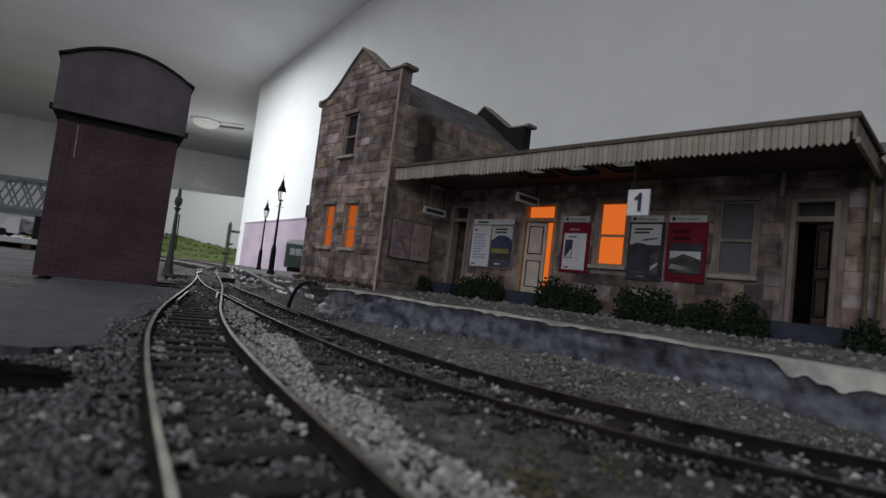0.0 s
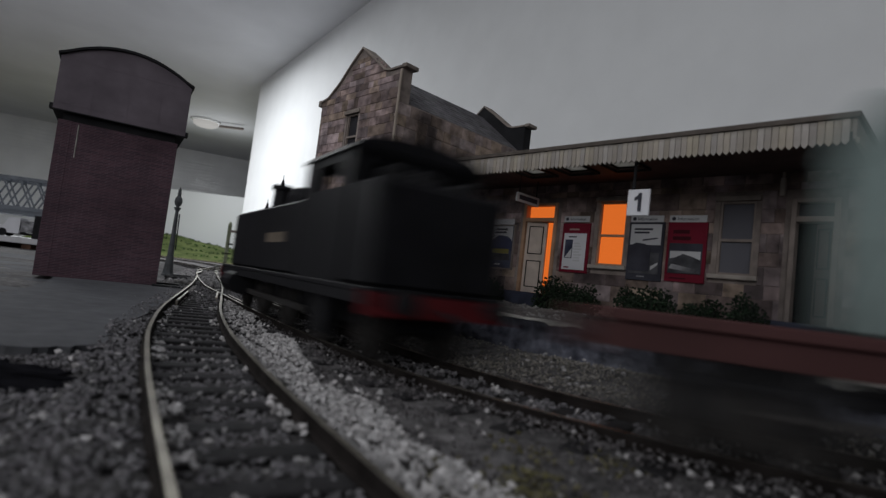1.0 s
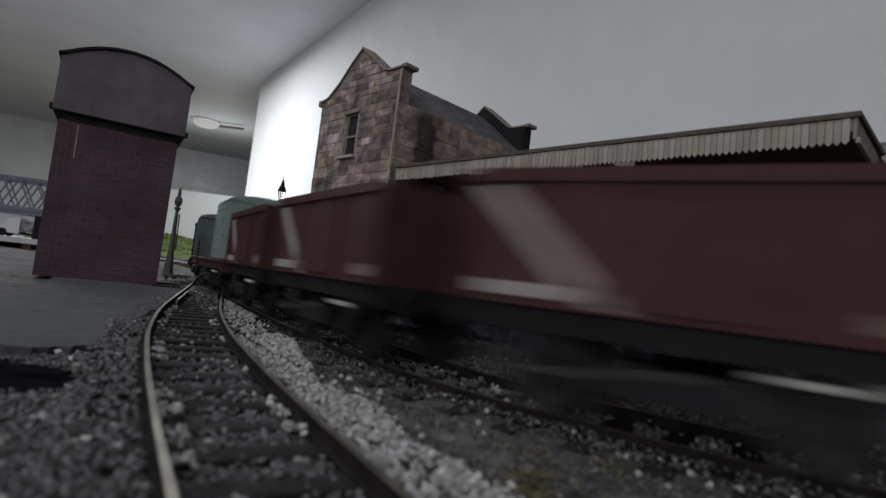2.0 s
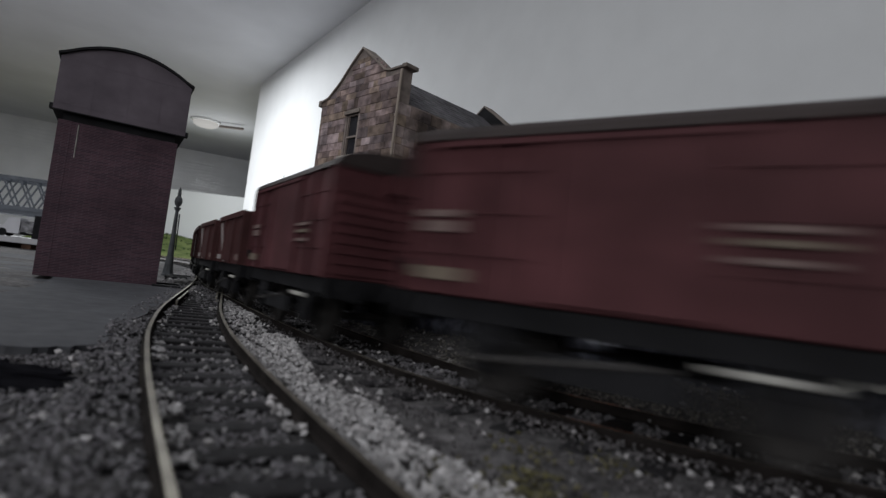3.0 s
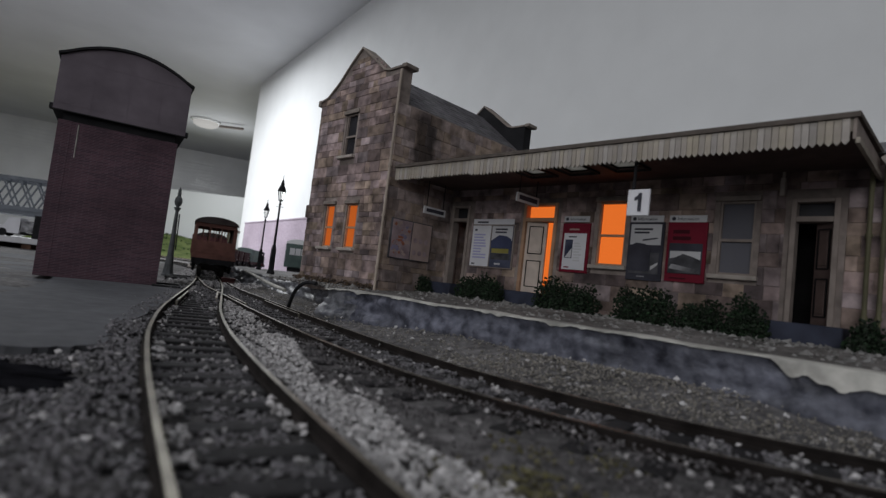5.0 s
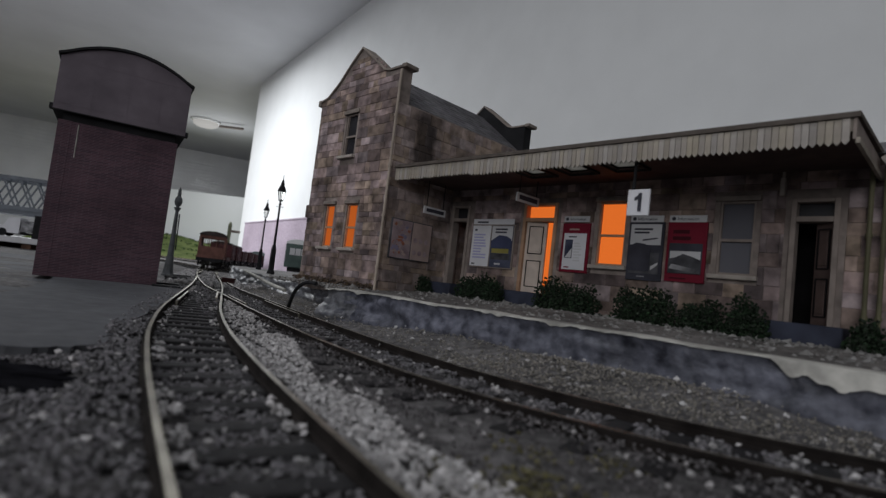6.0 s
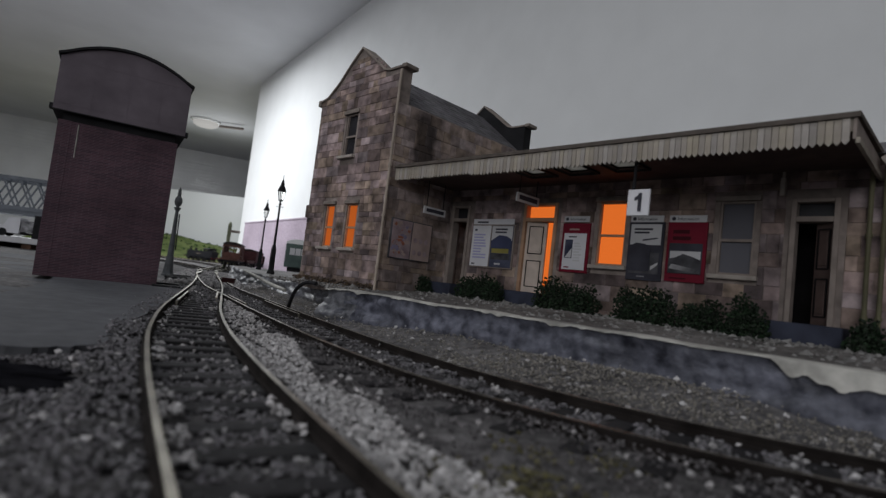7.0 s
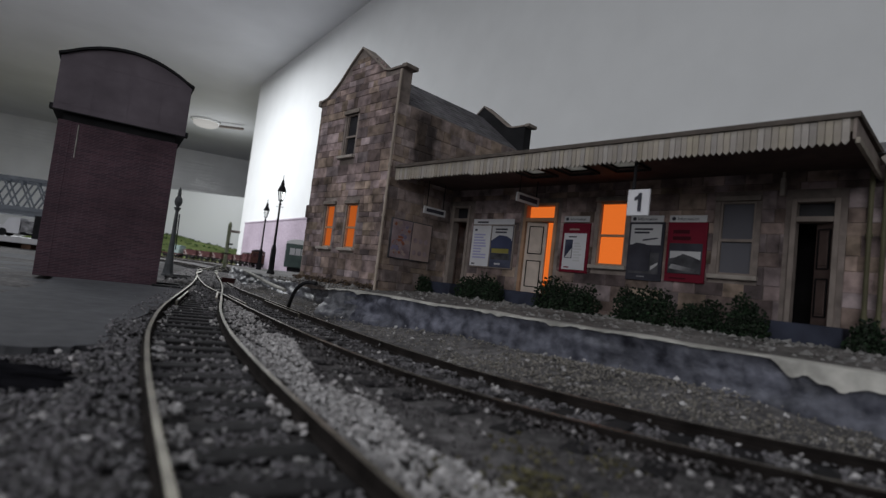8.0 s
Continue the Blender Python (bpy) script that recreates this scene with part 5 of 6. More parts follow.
def field_strip():
    slab("field", [(-2900, 2040), (-780, 2040), (-790, 2200), (-800, 2480), (-2900, 2480)], -8, -2.8, field_mat, "buff yellow field behind the far tracks", "field")


field_mat = material("buff_field", (0.34, 0.30, 0.17), 0.95, grain=40, spread=0.3, stain=0.3, stain_scale=9)
field_strip()


def bridge():
    ob = empty("truss_bridge", at(-690, 800, 0, 12), "pale grey steel truss bridge behind the tower", "bridge")
    for y in (0, 60):
        top, low = 98, 52
        part("top_chord", boxed(-420, 170, y, y + 4, top, top + 5), bridge_grey, ob)
        part("bottom_chord", boxed(-420, 170, y, y + 4, low, low + 6), bridge_grey, ob)
        k = 0
        for x in range(-420, 170, 22):
            part("diagonal", rod(bmesh.new(), (x, y + 2, low + 3), (x + 22, y + 2, top + 2), 1.3, 6), bridge_grey, ob)
            part("diagonal", rod(bmesh.new(), (x + 22, y + 2, low + 3), (x, y + 2, top + 2), 1.3, 6), bridge_grey, ob)
    for x in range(-420, 170, 22):
        part("top_strut", boxed(x, x + 3, 0, 62, 99, 103), bridge_grey, ob)
    part("deck", boxed(-420, 170, 2, 62, 46, 51), bridge_grey, ob)
    for x in (-400, 150):
        part("pier", boxed(x, x + 24, 8, 56, 12, 46, bevel=1), concrete, ob)


bridge_grey = material("bridge_grey_blue", (0.17, 0.185, 0.21), 0.7, grain=40, spread=0.2)
bridge()


def back_shelf():
    ob = empty("raised_baseboard", at(-640, 800, 0, 10), "raised baseboard with white edge and brown brick arches", "shelf")
    part("deck", boxed(-700, 90, -60, 220, 4, 12, bevel=0.6), paper_grey, ob)
    for x in range(-700, 80, 62):
        part("arch_pier", boxed(x, x + 12, -52, 200, -8, 4), arch_brick, ob)
    part("back_panel", boxed(-700, 80, 20, 24, -8, 4), arch_brick, ob)


arch_brick = material("brown_brick", (0.13, 0.075, 0.055), 0.85, grain=120, spread=0.3)
back_shelf()


def lorry():
    ob = empty("lorry", at(-600, 770, 12, -165), "small white cab lorry parked on the raised board", "lorry")
    part("cab", prism(bmesh.new(), [(0, 5), (19, 5), (19, 16), (14, 27), (0, 27)], -11, 11), paper, ob)
    part("windscreen", boxed(14.6, 16.2, -9, 9, 17, 24), dark_glass, ob)
    part("bonnet", boxed(19, 30, -9, 9, 5, 15, bevel=1.5), paper, ob)
    part("load_body", boxed(-52, -2, -12, 12, 8, 24, bevel=0.6), picture_grey, ob)
    part("chassis", boxed(-52, 29, -6, 6, 4, 7), black, ob)
    for x in (-42, 20):
        for y in (-11, 9):
            part("wheel", lathe(bmesh.new(), [(5.5, 0), (5.5, 3)], 14, Matrix.Translation((x, y + 3, 5.5)) @ Matrix.Rotation(radians(90), 4, "X")), black, ob)


lorry()
relay_box(-566, 770, 12, 26, 20, 32, 10, black, "dark hut on the raised board beside the tower", "hut")


def coach():
    ob = empty("parked_coach", at(-206, 770, 9, 104), "dark green parked coach with white roof", "coach")
    part("body", boxed(0, 230, -17, 17, 6, 40, bevel=1), coach_green, ob)
    arch = [(-17.5, 40)] + [(17.5 * -math.cos(math.pi * i / 10), 40 + 7 * math.sin(math.pi * i / 10)) for i in range(1, 10)] + [(17.5, 40)]
    part("roof", prism(bmesh.new(), arch, 0, 230, Matrix.Rotation(radians(-90), 4, "Z")), plaster, ob, "white arched roof")
    for y in (-12, -4, 4):
        part("end_window", boxed(-0.6, -0.1, y, y + 7, 24, 34), paper_grey, ob)
    for x in range(10, 225, 22):
        part("side_window", boxed(x, x + 16, 17, 17.5, 24, 34), paper_grey, ob)
    part("underframe", boxed(4, 226, -12, 12, 0, 6), black, ob)


coach_green = material("coach_green", (0.09, 0.125, 0.118), 0.45, grain=90, spread=0.2)
coach()


# ---- the train ----
# vehicle frame: x forwards, y to the left, z up, rail top at 0
wheel_mat = material("wheel_steel", (0.05, 0.047, 0.046), 0.5, 0.6, grain=160, spread=0.3)
white_line = material("white_stripe_paint", (0.40, 0.36, 0.35), 0.6, grain=140, spread=0.15, stain=0.3)
pale_panel = material("pale_lettering_panel", (0.20, 0.145, 0.135), 0.6, grain=140, spread=0.35)
dim_panel = material("dull_lettering", (0.17, 0.14, 0.11), 0.6, grain=140, spread=0.3)
buffer_red = material("buffer_beam_red", (0.095, 0.014, 0.017), 0.5, grain=120, spread=0.2)
roof_grey = material("van_roof", (0.045, 0.036, 0.035), 0.7, grain=110, spread=0.25)
WHEELSETS = []


def wheelset(x, r, parent):
    x *= VEHICLE["long"]
    VEHICLE["on"] = False
    ob = part("wheelset", rod(bmesh.new(), (0, -10, 0), (0, 10, 0), 0.9, 8), wheel_mat, parent)
    ob.matrix_basis = pose(x * MM, 0, r * MM)
    for y in (-9.6, 7.4):
        turn = Matrix.Translation((0, y + 2.2, 0)) @ Matrix.Rotation(radians(90), 4, "X")
        bm = lathe(bmesh.new(), [(1.2, 0.2), (1.6, 0.2), (1.7, 0.8), (r - 1.2, 0.9), (r - 1.0, 0), (r, 0), (r, 1.7), (r + 0.5, 1.8), (r + 0.5, 2.2), (r - 1.0, 2.2), (r - 1.2, 1.3), (1.2, 1.5)], 22, turn)
        part("wheel", bm, wheel_mat, ob)
    WHEELSETS.append((ob, x, r))
    VEHICLE["on"] = True
    return ob


def buffers(ob, half, z=12.6):
    for x, sg in ((half, 1), (-half, -1)):
        for y in (-8.4, 8.4):
            bm = rod(bmesh.new(), (x, y, z), (x + sg * 3.2, y, z), 0.9, 8)
            rod(bm, (x + sg * 3.2, y, z), (x + sg * 4.0, y, z), 2.3, 12)
            part("buffer", bm, black, ob)
        part("coupling", rod(bmesh.new(), (x, 0, z - 1.5), (x + sg * 5.5, 0, z - 2.5), 0.5, 6), black, ob)


def underframe(ob, half, mat, wheel_x=None, r=6.2):
    part("solebar", boxed(-half, half, 10.4, 11.8, 11.6, 14.8), mat, ob)
    part("solebar", boxed(-half, half, -11.8, -10.4, 11.6, 14.8), mat, ob)
    part("headstock", boxed(half - 1.6, half, -12.4, 12.4, 10.8, 15), mat, ob)
    part("headstock", boxed(-half, -half + 1.6, -12.4, 12.4, 10.8, 15), mat, ob)
    for x in (wheel_x or (-half * 0.56, half * 0.56)):
        wheelset(x, r, ob)
        for y in (-11.4, 10.4):
            bm = prism(bmesh.new(), [(x - 4.2, 11.6), (x + 4.2, 11.6), (x + 1.7, 4.4), (x - 1.7, 4.4)], y, y + 1)
            box(bm, x - 1.9, x + 1.9, y - 0.5, y + 1.5, 5, 8.2)
            part("axle_guard", bm, black, ob)
            part("spring", prism(bmesh.new(), [(x - 6, 9.6), (x + 6, 9.6), (x + 2, 8.2), (x - 2, 8.2)], y - 0.6, y + 1.2), black, ob)
    for y in (-12.2, 12.2):
        part("brake_lever", rod(bmesh.new(), (-6, y, 9.4), (half * 0.62, y, 6.2), 0.4, 6), wheel_mat, ob)
        part("lever_handle", boxed(-half * 0.62, -half * 0.34, y - 0.5, y + 0.3, 9.9, 10.8, bevel=0.15), edge_white, ob, "white painted brake lever handle")
        part("brake_gear", boxed(-half * 0.3, half * 0.3, y - 0.6, y + 0.2, 5.4, 9), black, ob)
    buffers(ob, half)


TRAIN = []


def vehicle(name, offset, label, category):
    ob = empty(name, None, label, category, "goods train")
    TRAIN.append([ob, offset, 0])
    return ob


def locomotive(offset):
    ob = vehicle("tank_locomotive", offset, "black side tank steam locomotive with cream lettering panel", "locomotive")
    TRAIN[-1][2] = 66
    half = 62
    part("running_plate", boxed(-half, half, -13, 13, 13.4, 14.6, bevel=0.2), loco_black, ob)
    part("valance", boxed(-half, half, 12, 13.02, 11.4, 13.4), loco_black, ob)
    part("valance", boxed(-half, half, -13.02, -12, 11.4, 13.4), loco_black, ob)
    for x in (half - 1.4, -half):
        part("buffer_beam", boxed(x, x + 1.4, -13.2, 13.2, 9.6, 14), buffer_red, ob, "red buffer beam")
    part("frames", boxed(-54, 56, -7, 7, 6, 13.4), loco_black, ob)
    for y in (5.2, -12.6):
        part("side_tank", boxed(-22, 50, y, y + 7.4, 14.6, 32.6, bevel=0.7), loco_black, ob)
        part("lettering_panel", boxed(-10, 6, (y + 7.4) if y > 0 else y - 0.12, (y + 7.5) if y > 0 else y, 22.4, 25), dim_panel, ob, "dull cream lettering")
    part("boiler", lathe(bmesh.new(), [(8.2, -23), (8.2, 50), (8.6, 50), (8.6, 58), (7.8, 58.6)], 22, Matrix.Translation((0, 0, 24.5)) @ Matrix.Rotation(radians(90), 4, "Y")), loco_black, ob)
    part("smokebox_door", lathe(bmesh.new(), [(6.6, 0), (5.8, 1.3), (1, 2.2)], 18, Matrix.Translation((58.4, 0, 24.5)) @ Matrix.Rotation(radians(90), 4, "Y")), loco_black, ob)
    part("chimney", lathe(bmesh.new(), [(4, 31.2), (2.9, 33.4), (2.5, 43.4), (3.3, 44.0), (3.2, 45.6), (2.0, 45.7)], 16, Matrix.Translation((52, 0, 0))), loco_black, ob)
    part("dome", lathe(bmesh.new(), [(4.6, 31), (4.0, 34), (3.9, 39.5), (3, 41.8), (1, 42.6)], 16, Matrix.Translation((28, 0, 0))), loco_black, ob)
    part("safety_valves", lathe(bmesh.new(), [(2, 31.5), (1.5, 36), (1.8, 36.6), (0.6, 37.6)], 10, Matrix.Translation((4, 0, 0))), loco_black, ob)
    # cab with window openings
    for y0, y1 in ((11.6, 12.6), (-12.6, -11.6)):
        bm = bmesh.new()
        wall_cells(bm, -48, -22, 14.6, 40.6, [(-42, -30, 33.4, 38.6)], y0, y1)
        part("cab_side", bm, loco_black, ob)
    for x0 in (-23, -48):
        bm = bmesh.new()
        wall_cells(bm, -11.6, 11.6, 30, 40.6, [(-9, -3, 34.5, 39), (3, 9, 34.5, 39)], x0, x0 + 1, axis="n")
        part("cab_end", bm, loco_black, ob)
    arch = [(-13, 40.6)] + [(-13 * math.cos(math.pi * i / 10), 40.6 + 3.8 * math.sin(math.pi * i / 10)) for i in range(1, 10)] + [(13, 40.6)]
    part("cab_roof", prism(bmesh.new(), arch, -50, -20, Matrix.Rotation(radians(-90), 4, "Z")), loco_black, ob)
    part("bunker", boxed(-60, -48, -12.4, 12.4, 14.6, 34, bevel=0.8), loco_black, ob)
    tagged(part("coal", bmesh_coal(-58, -50, 34), coal_mat, ob), kind="stuff")
    for x in (-26, 0, 26):
        wheelset(x, 8.6, ob)
    wheelset(48, 5.4, ob)
    wheelset(-50, 5.4, ob)
    for y in (10.6, -11.6):
        part("coupling_rod", boxed(-26, 26, y, y + 1, 6.2, 7.8, bevel=0.2), wheel_mat, ob)
        part("cylinder", lathe(bmesh.new(), [(4, 0), (4, 13)], 14, Matrix.Translation((35, y + (0.6 if y > 0 else 0.4), 9)) @ Matrix.Rotation(radians(90), 4, "Y")), loco_black, ob)
        part("footstep", boxed(-42, -35, y, y + 1.4, 3.5, 13), loco_black, ob)
    buffers(ob, half)


def bmesh_coal(x0, x1, z):
    bm = bmesh.new()
    r = random.Random(6)
    for k in range(40):
        bmesh.ops.create_icosphere(bm, subdivisions=1, radius=r.uniform(1.2, 2.2), matrix=Matrix.Translation((r.uniform(x0, x1), r.uniform(-9, 9), z + r.uniform(-0.5, 1.4))))
    return bm


coal_mat = material("coal", (0.012, 0.012, 0.013), 0.4, grain=300, spread=0.4)


def container_wagon(offset, shift, half):
    ob = vehicle("container_wagon", offset, "flat red brown wagon carrying one pale green container", "wagon")
    TRAIN[-1][2] = half
    underframe(ob, half, wagon_red, (13 - half, 25 - half, half - 25, half - 13), 5.6)
    part("deck", boxed(-half, half, -12.8, 12.8, 14.8, 16.2, bevel=0.15), wagon_red, ob)
    bx = part("container", boxed(shift - 14.5, shift + 14.5, -12, 12, 16.2, 40.4, bevel=0.5), container_green, ob, "pale green planked container")
    arch = [(-12.4, 40.4)] + [(-12.4 * math.cos(math.pi * i / 10), 40.4 + 3.2 * math.sin(math.pi * i / 10)) for i in range(1, 10)] + [(12.4, 40.4)]
    part("container_roof", prism(bmesh.new(), arch, shift - 14.9, shift + 14.9, Matrix.Rotation(radians(-90), 4, "Z")), container_green, bx)
    for y in (12.0, -12.35):
        for z in (20, 24.4, 28.8, 33.2, 37.2):
            part("plank_strip", boxed(shift - 14.1, shift + 14.1, y, y + 0.35, z, z + 0.4), container_green, bx)
        for x in (-14.2, -5.4, 4.4, 13.2):
            part("post", boxed(shift + x, shift + x + 1, y - 0.1, y + 0.6, 16.4, 40.2), container_green, bx)
        part("label_panel", boxed(shift - 12, shift - 2, y - 0.02, y + 0.5, 26.4, 28.6), frame_grey, bx)
        part("label_panel", boxed(shift + 4.6, shift + 12.6, y - 0.02, y + 0.5, 26.4, 28.4), frame_grey, bx)
    for y in (-1, 1):
        for x in (shift - 24, shift + 24):
            part("chain", rod(bmesh.new(), (x, y * 11, 16.2), (x + (3 if x < shift else -3), y * 11, 26), 0.3, 5), black, ob)


def mineral_wagon(offset):
    ob = vehicle("mineral_wagon", offset, "red brown steel mineral wagon with white diagonal stripe", "wagon")
    half = 29.5
    TRAIN[-1][2] = half
    underframe(ob, half, black)
    body = part("floor", boxed(-half + 1, half - 1, -11.6, 11.6, 15, 16), wagon_red, ob)
    for y in (11.6, -12.6):
        part("side_wall", boxed(-half, half, y, y + 1, 15, 33), wagon_red, body)
    for x in (half - 1, -half):
        part("end_wall", boxed(x, x + 1, -11.6, 11.6, 15, 33), wagon_red, body)
    for y in (12.6, -13.2):
        part("top_rail", boxed(-half, half, y, y + 0.6, 31.4, 33.2), wagon_red, body)
        for x in (-half, -11, 10, half - 1.2):
            part("stanchion", boxed(x, x + 1.2, y, y + 0.6, 15, 31.4), wagon_red, body)
        yy = 12.62 if y > 0 else -12.8
        x0, x1 = 28, 11
        part("stripe", prism(bmesh.new(), [(x0, 30.8), (x0 - 4, 30.8), (x1 - 4, 15.4), (x1, 15.4)], yy, yy + 0.18), white_line, body, "white diagonal stripe")
        part("number_panel", boxed(13, 27, yy - 0.02, yy + 0.2, 16.2, 18), white_line, body)
        part("side_door", boxed(-9, 8.6, yy - 0.05, yy + 0.35, 16, 29), wagon_red, body)
        part("label_panel", boxed(-28, -20, yy - 0.02, yy + 0.2, 16.4, 18.4), pale_panel, body)


def goods_van(offset):
    ob = vehicle("goods_van", offset, "red brown covered goods van with curved roof and planked ends", "wagon")
    half = 34.5
    TRAIN[-1][2] = half
    underframe(ob, half, black)
    body = part("body", boxed(-half, half, -12.6, 12.6, 15, 38.2, bevel=0.25), van_maroon, ob)
    arch = [(-13.2, 38.0)] + [(-13.2 * math.cos(math.pi * i / 12), 38.0 + 4.6 * math.sin(math.pi * i / 12)) for i in range(1, 12)] + [(13.2, 38.0)]
    part("roof", prism(bmesh.new(), arch, -half - 0.8, half + 0.8, Matrix.Rotation(radians(-90), 4, "Z")), roof_grey, ob)
    for sx in (half, -half - 0.5):
        for k in range(9):
            part("end_rib", boxed(sx, sx + 0.5, -12, 12, 16 + k * 2.1, 17 + k * 2.1), van_maroon, body)
        part("end_vent", prism(bmesh.new(), [(-3.4, 34), (3.4, 34), (3.4, 38), (-3.4, 38)], sx if sx > 0 else sx - 1.4, sx + 2 if sx > 0 else sx + 0.5, Matrix(((0, 1, 0, 0), (1, 0, 0, 0), (0, 0, 1, 0), (0, 0, 0, 1)))), van_maroon, body)
    for y, t in ((12.6, 0.5), (-13.1, 0.5)):
        part("side_door", boxed(-11, 11, y, y + t, 15.6, 36.9, bevel=0.1), van_maroon, body)
        part("door_rail", boxed(-13, 30, y, y + 0.8, 36.8, 37.6), van_maroon, body)
        for x in (-half, -23, -12.4, 11.4, 22, half - 1):
            part("stanchion", boxed(x, x + 1, y, y + t + 0.2, 15, 38.0), van_maroon, body)
        for z in (21, 27, 33):
            part("plank_line", boxed(-half, half, y, y + 0.22, z, z + 0.3), van_maroon, body)
        for x0, x1, z0, z1, mat in ((25, 32, 26.4, 27.4, pale_panel), (25, 32, 24.2, 25.8, pale_panel), (22, 32, 17.2, 19.0, dim_panel), (-22, -11, 26.0, 26.7, pale_panel), (-22, -11, 24.4, 25.1, dim_panel), (-21, -12, 22.4, 23.1, pale_panel)):
            part("lettering_line", boxed(x0, x1, y - 0.02, y + 0.54 if y > 0 else y + 0.3, z0, z1) if y > 0 else boxed(x0, x1, y - 0.06, y + 0.3, z0, z1), mat, body, "pale lettering")
        part("lamp_iron", boxed(33, 33.8, y, y + t + 0.3, 18, 20), black, body)


def flat_wagon(offset):
    ob = vehicle("flat_wagon", offset, "long empty low red brown flat wagon", "wagon")
    half = 46
    TRAIN[-1][2] = half
    underframe(ob, half, black, (-34, 34))
    part("deck", boxed(-half, half, -12.8, 12.8, 14.8, 16, bevel=0.15), wagon_red, ob)
    for y in (12.2, -12.9):
        part("side_rail", boxed(-half, half, y, y + 0.7, 12.6, 18.6, bevel=0.1), wagon_red, ob)
        for x in range(-42, 44, 12):
            part("side_bracket", boxed(x, x + 1, y - 0.1, y + 0.9, 12.8, 18.4), wagon_red, ob)
        for x in (-36, 4, 28):
            part("label_panel", boxed(x, x + 9, y - 0.05, y + 0.78, 15.6, 17.6), pale_panel, ob)
    for sx in (-half, half - 0.8):
        part("end_board", boxed(sx, sx + 0.8, -12.2, 12.2, 16, 20.5), wagon_red, ob)


def brake_van(offset):
    ob = vehicle("brake_van", offset, "brown goods brake van with windowed end verandas", "wagon")
    half = 52
    TRAIN[-1][2] = half
    underframe(ob, half, black, (-25, 25))
    part("deck", boxed(-half, half, -12.8, 12.8, 14.8, 16), van_brown, ob)
    for y in (11.8, -12.6):
        part("footboard", boxed(-half + 4, half - 4, (y - 0.2) if y < 0 else y, (y + 0.8) if y < 0 else y + 2.0, 6.7, 7.3), frame_grey, ob, "worn grey brown footboard")
        bm = bmesh.new()
        wall_cells(bm, -26, 26, 16, 42, [(-25, -19, 29, 37.6), (19, 25, 29, 37.6)], y, y + 0.8)
        part("side_wall", bm, van_brown, ob)
        yy = y + 0.8 if y > 0 else y - 0.5
        part("handrail", rod(bmesh.new(), (-24, yy + 0.3, 23.5), (24, yy + 0.3, 23.5), 0.35, 6), white_line, ob, "white handrail")
        part("ducket", boxed(-6, 6, yy - (0.6 if y < 0 else 0), yy + (1.1 if y > 0 else 0.5), 18, 33, bevel=0.3), van_brown, ob)
        for x in (-26, -18.4, -9, 8, 17.4, 25):
            part("stanchion", boxed(x, x + 1, yy, yy + 0.5, 16, 40), van_brown, ob)
        part("number_panel", boxed(8.6, 16.6, yy, yy + 0.3, 19, 21.4), pale_panel, ob)
        part("veranda_rail", boxed(-half + 6, -27, y, y + 0.7, 15.8, 18.2), van_brown, ob)
        part("veranda_rail", boxed(27, half - 6, y, y + 0.7, 15.8, 18.2), van_brown, ob)
    for x in (-26, 25.2, -18.4, 17.6):
        outer = abs(x) > 24
        wins = [(-10.8, -4.0, 28.6, 39), (-3.1, 3.1, 28.6, 39), (4.0, 10.8, 28.6, 39)] if outer else [(-11, 11, 27.4, 40)]
        bm = bmesh.new()
        wall_cells(bm, -11.8, 11.8, 16, 42.6, wins, x, x + 0.8, axis="n")
        end = part("end_wall", bm, van_brown, ob)
        if outer:
            for w in wins:
                part("window_bar", boxed(x + 0.2, x + 0.5, (w[0] + w[1]) / 2 - 0.25, (w[0] + w[1]) / 2 + 0.25, w[2], w[3]), van_brown, end)
            for z in (19, 22, 25):
                part("plank_line", boxed(x - 0.2, x + 1.0, -11.8, 11.8, z, z + 0.3), van_brown, end)
    arch = [(-13.4, 42)] + [(-13.4 * math.cos(math.pi * i / 12), 42 + 5.4 * math.sin(math.pi * i / 12)) for i in range(1, 12)] + [(13.4, 42)]
    part("roof", prism(bmesh.new(), arch, -28, 28, Matrix.Rotation(radians(-90), 4, "Z")), roof_grey, ob)
    for x in (-half + 1.5, half - 1.5):
        part("end_rail", boxed(x - 0.4, x + 0.4, -12, 12, 16, 18.4), van_brown, ob)


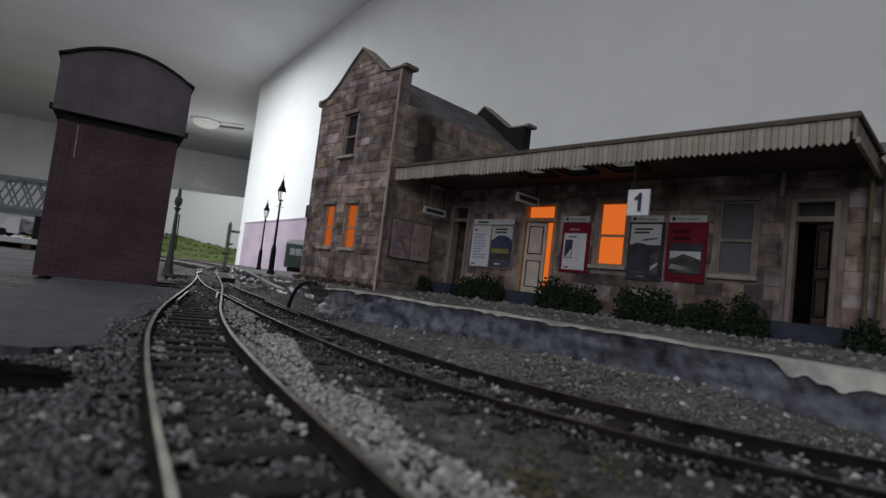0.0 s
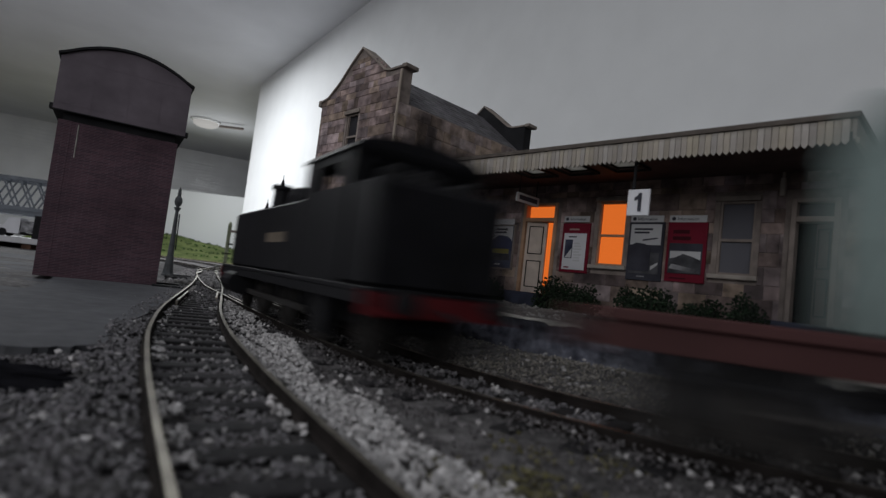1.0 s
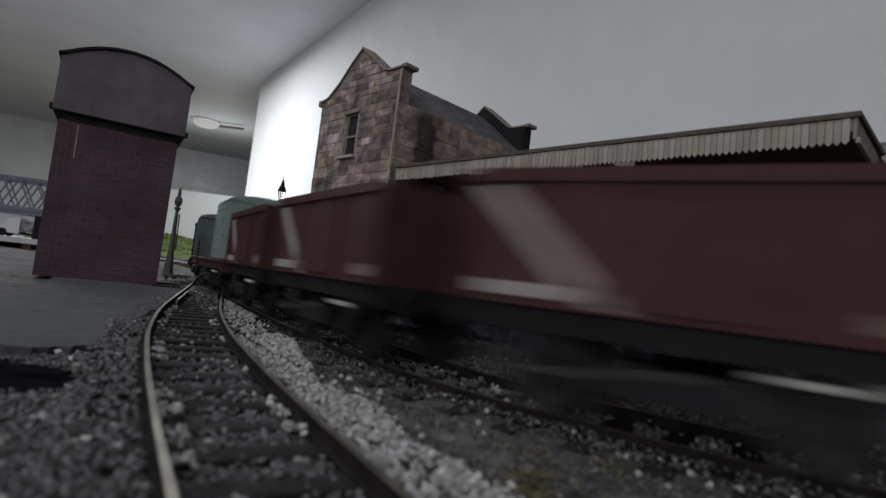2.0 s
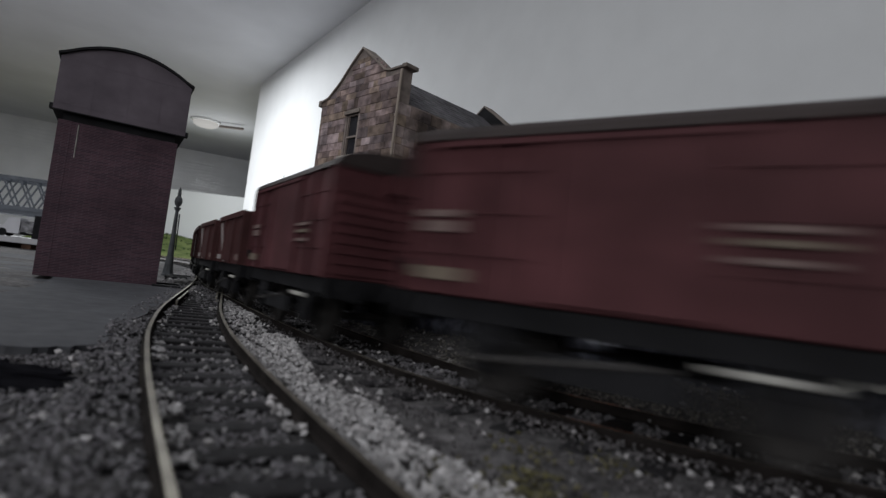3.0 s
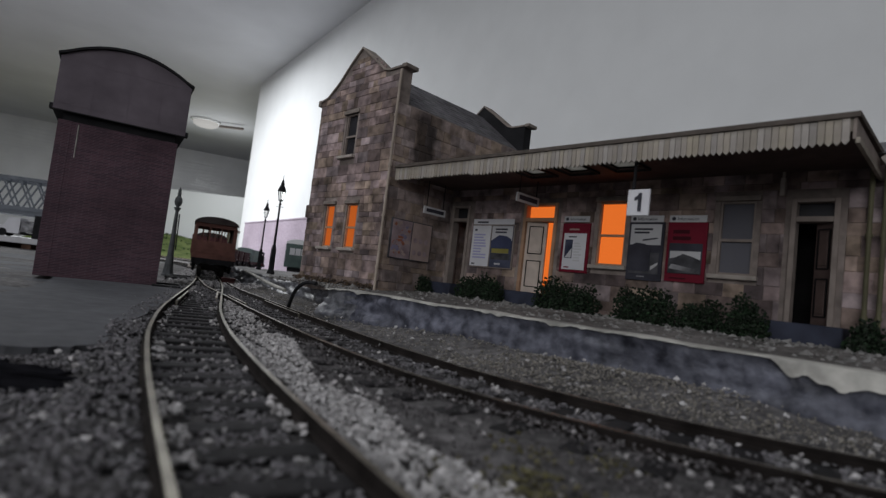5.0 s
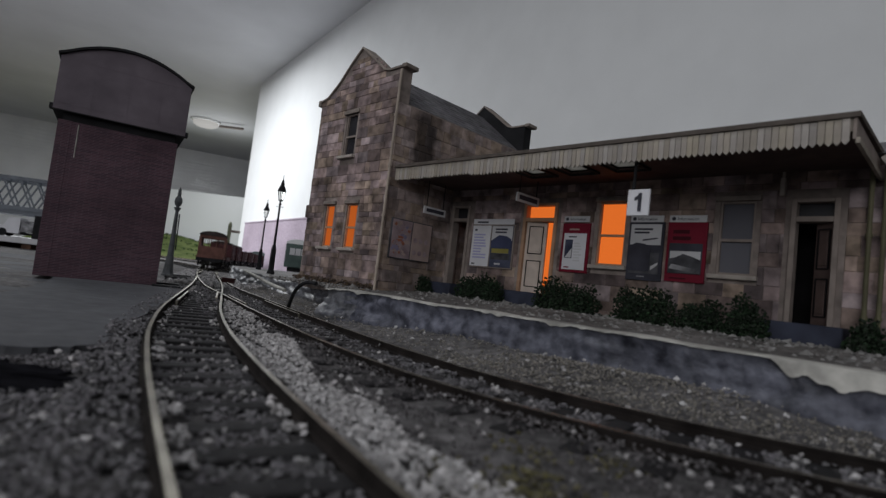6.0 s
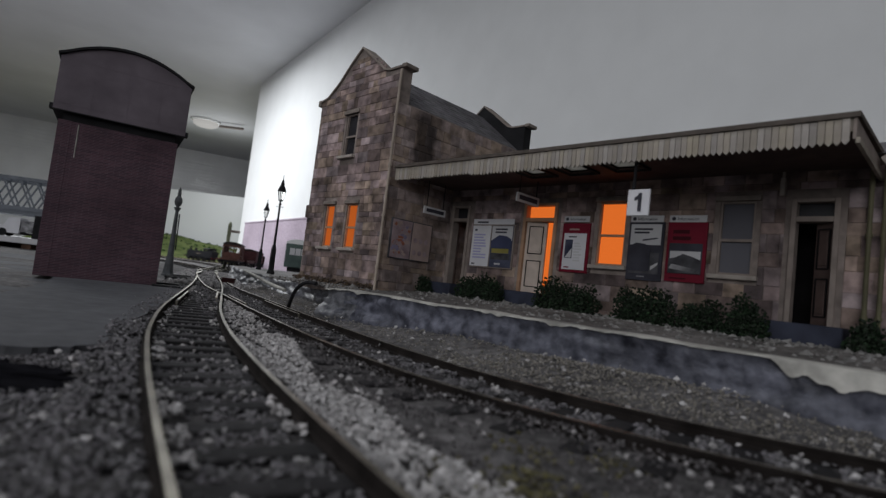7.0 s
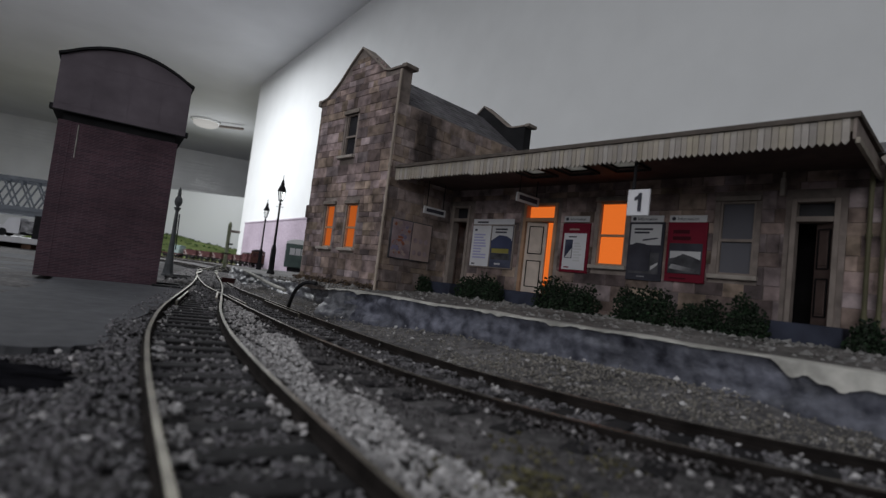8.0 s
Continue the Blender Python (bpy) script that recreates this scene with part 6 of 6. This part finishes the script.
VEHICLE["on"] = True
brake_van(64)
flat_wagon(181)
goods_van(270.5)
goods_van(364)
for k in range(5):
    mineral_wagon(444 + 74.25 * k)
container_wagon(829, -21.5, 44)
container_wagon(937, 8.5, 55)
VEHICLE["long"] = 1.1
locomotive(1090)
VEHICLE["on"] = False


# ---- motions ----
ALONG = [0.0]
for a, b in zip(MAIN, MAIN[1:]):
    ALONG.append(ALONG[-1] + (b - a).length)


def on_track(s):
    i = min(max(int(s / 3.0), 0), len(MAIN) - 2)
    return MAIN[i] + (MAIN[i + 1] - MAIN[i]) * (s / 3.0 - i)


# the point of the track beside the station at which the train was timed
TIMED = min(range(len(MAIN)), key=lambda i: (MAIN[i] - Vector((-2, 111, 0))).length) * 3.0


SPEED = [(0.0, 330), (0.55, 330), (0.8, 390), (1.7, 390), (3.0, 290), (4.05, 290), (4.12, 410), (4.5, 410), (5.0, 265), (5.4, 262), (5.8, 285), (6.4, 285), (6.7, 400), (7.5, 400), (8.0, 370), (9.0, 370)]


def run(t):
    """Distance covered by t seconds, from the speeds above."""
    d = 0.0
    for (t0, v0), (t1, v1) in zip(SPEED, SPEED[1:]):
        if t > t0:
            u = min(t, t1) - t0
            d += v0 * u + 0.5 * (v1 - v0) / (t1 - t0) * u * u
    return d


def tail(t):
    """How far along the track the rear of the train is at t seconds."""
    return TIMED + run(t) - run(4.085)


def vehicle_pose(s, half):
    a, b = on_track(s + half * 0.55), on_track(s - half * 0.55)
    c, d = (a + b) / 2, a - b
    return at(c.x, c.y, c.z, math.degrees(math.atan2(d.y, d.x)))


def motions():
    times = [k / 10 for k in range(81)]
    for ob, offset, half in TRAIN:
        walk(ob, [(t, vehicle_pose(tail(t) + offset, half)) for t in times])
    steps = [k / 30 for k in range(241)]
    for ob, x, r in WHEELSETS:
        rows, turn, last = [], 0.0, None
        for t in steps:
            s = tail(t)
            if last is not None:
                turn += min(86.0, math.degrees((s - last) / r))
            last = s
            rows.append((t, Matrix.Translation((x * MM, 0, r * MM)) @ Matrix.Rotation(radians(turn), 4, "Y")))
        walk(ob, rows)


motions()
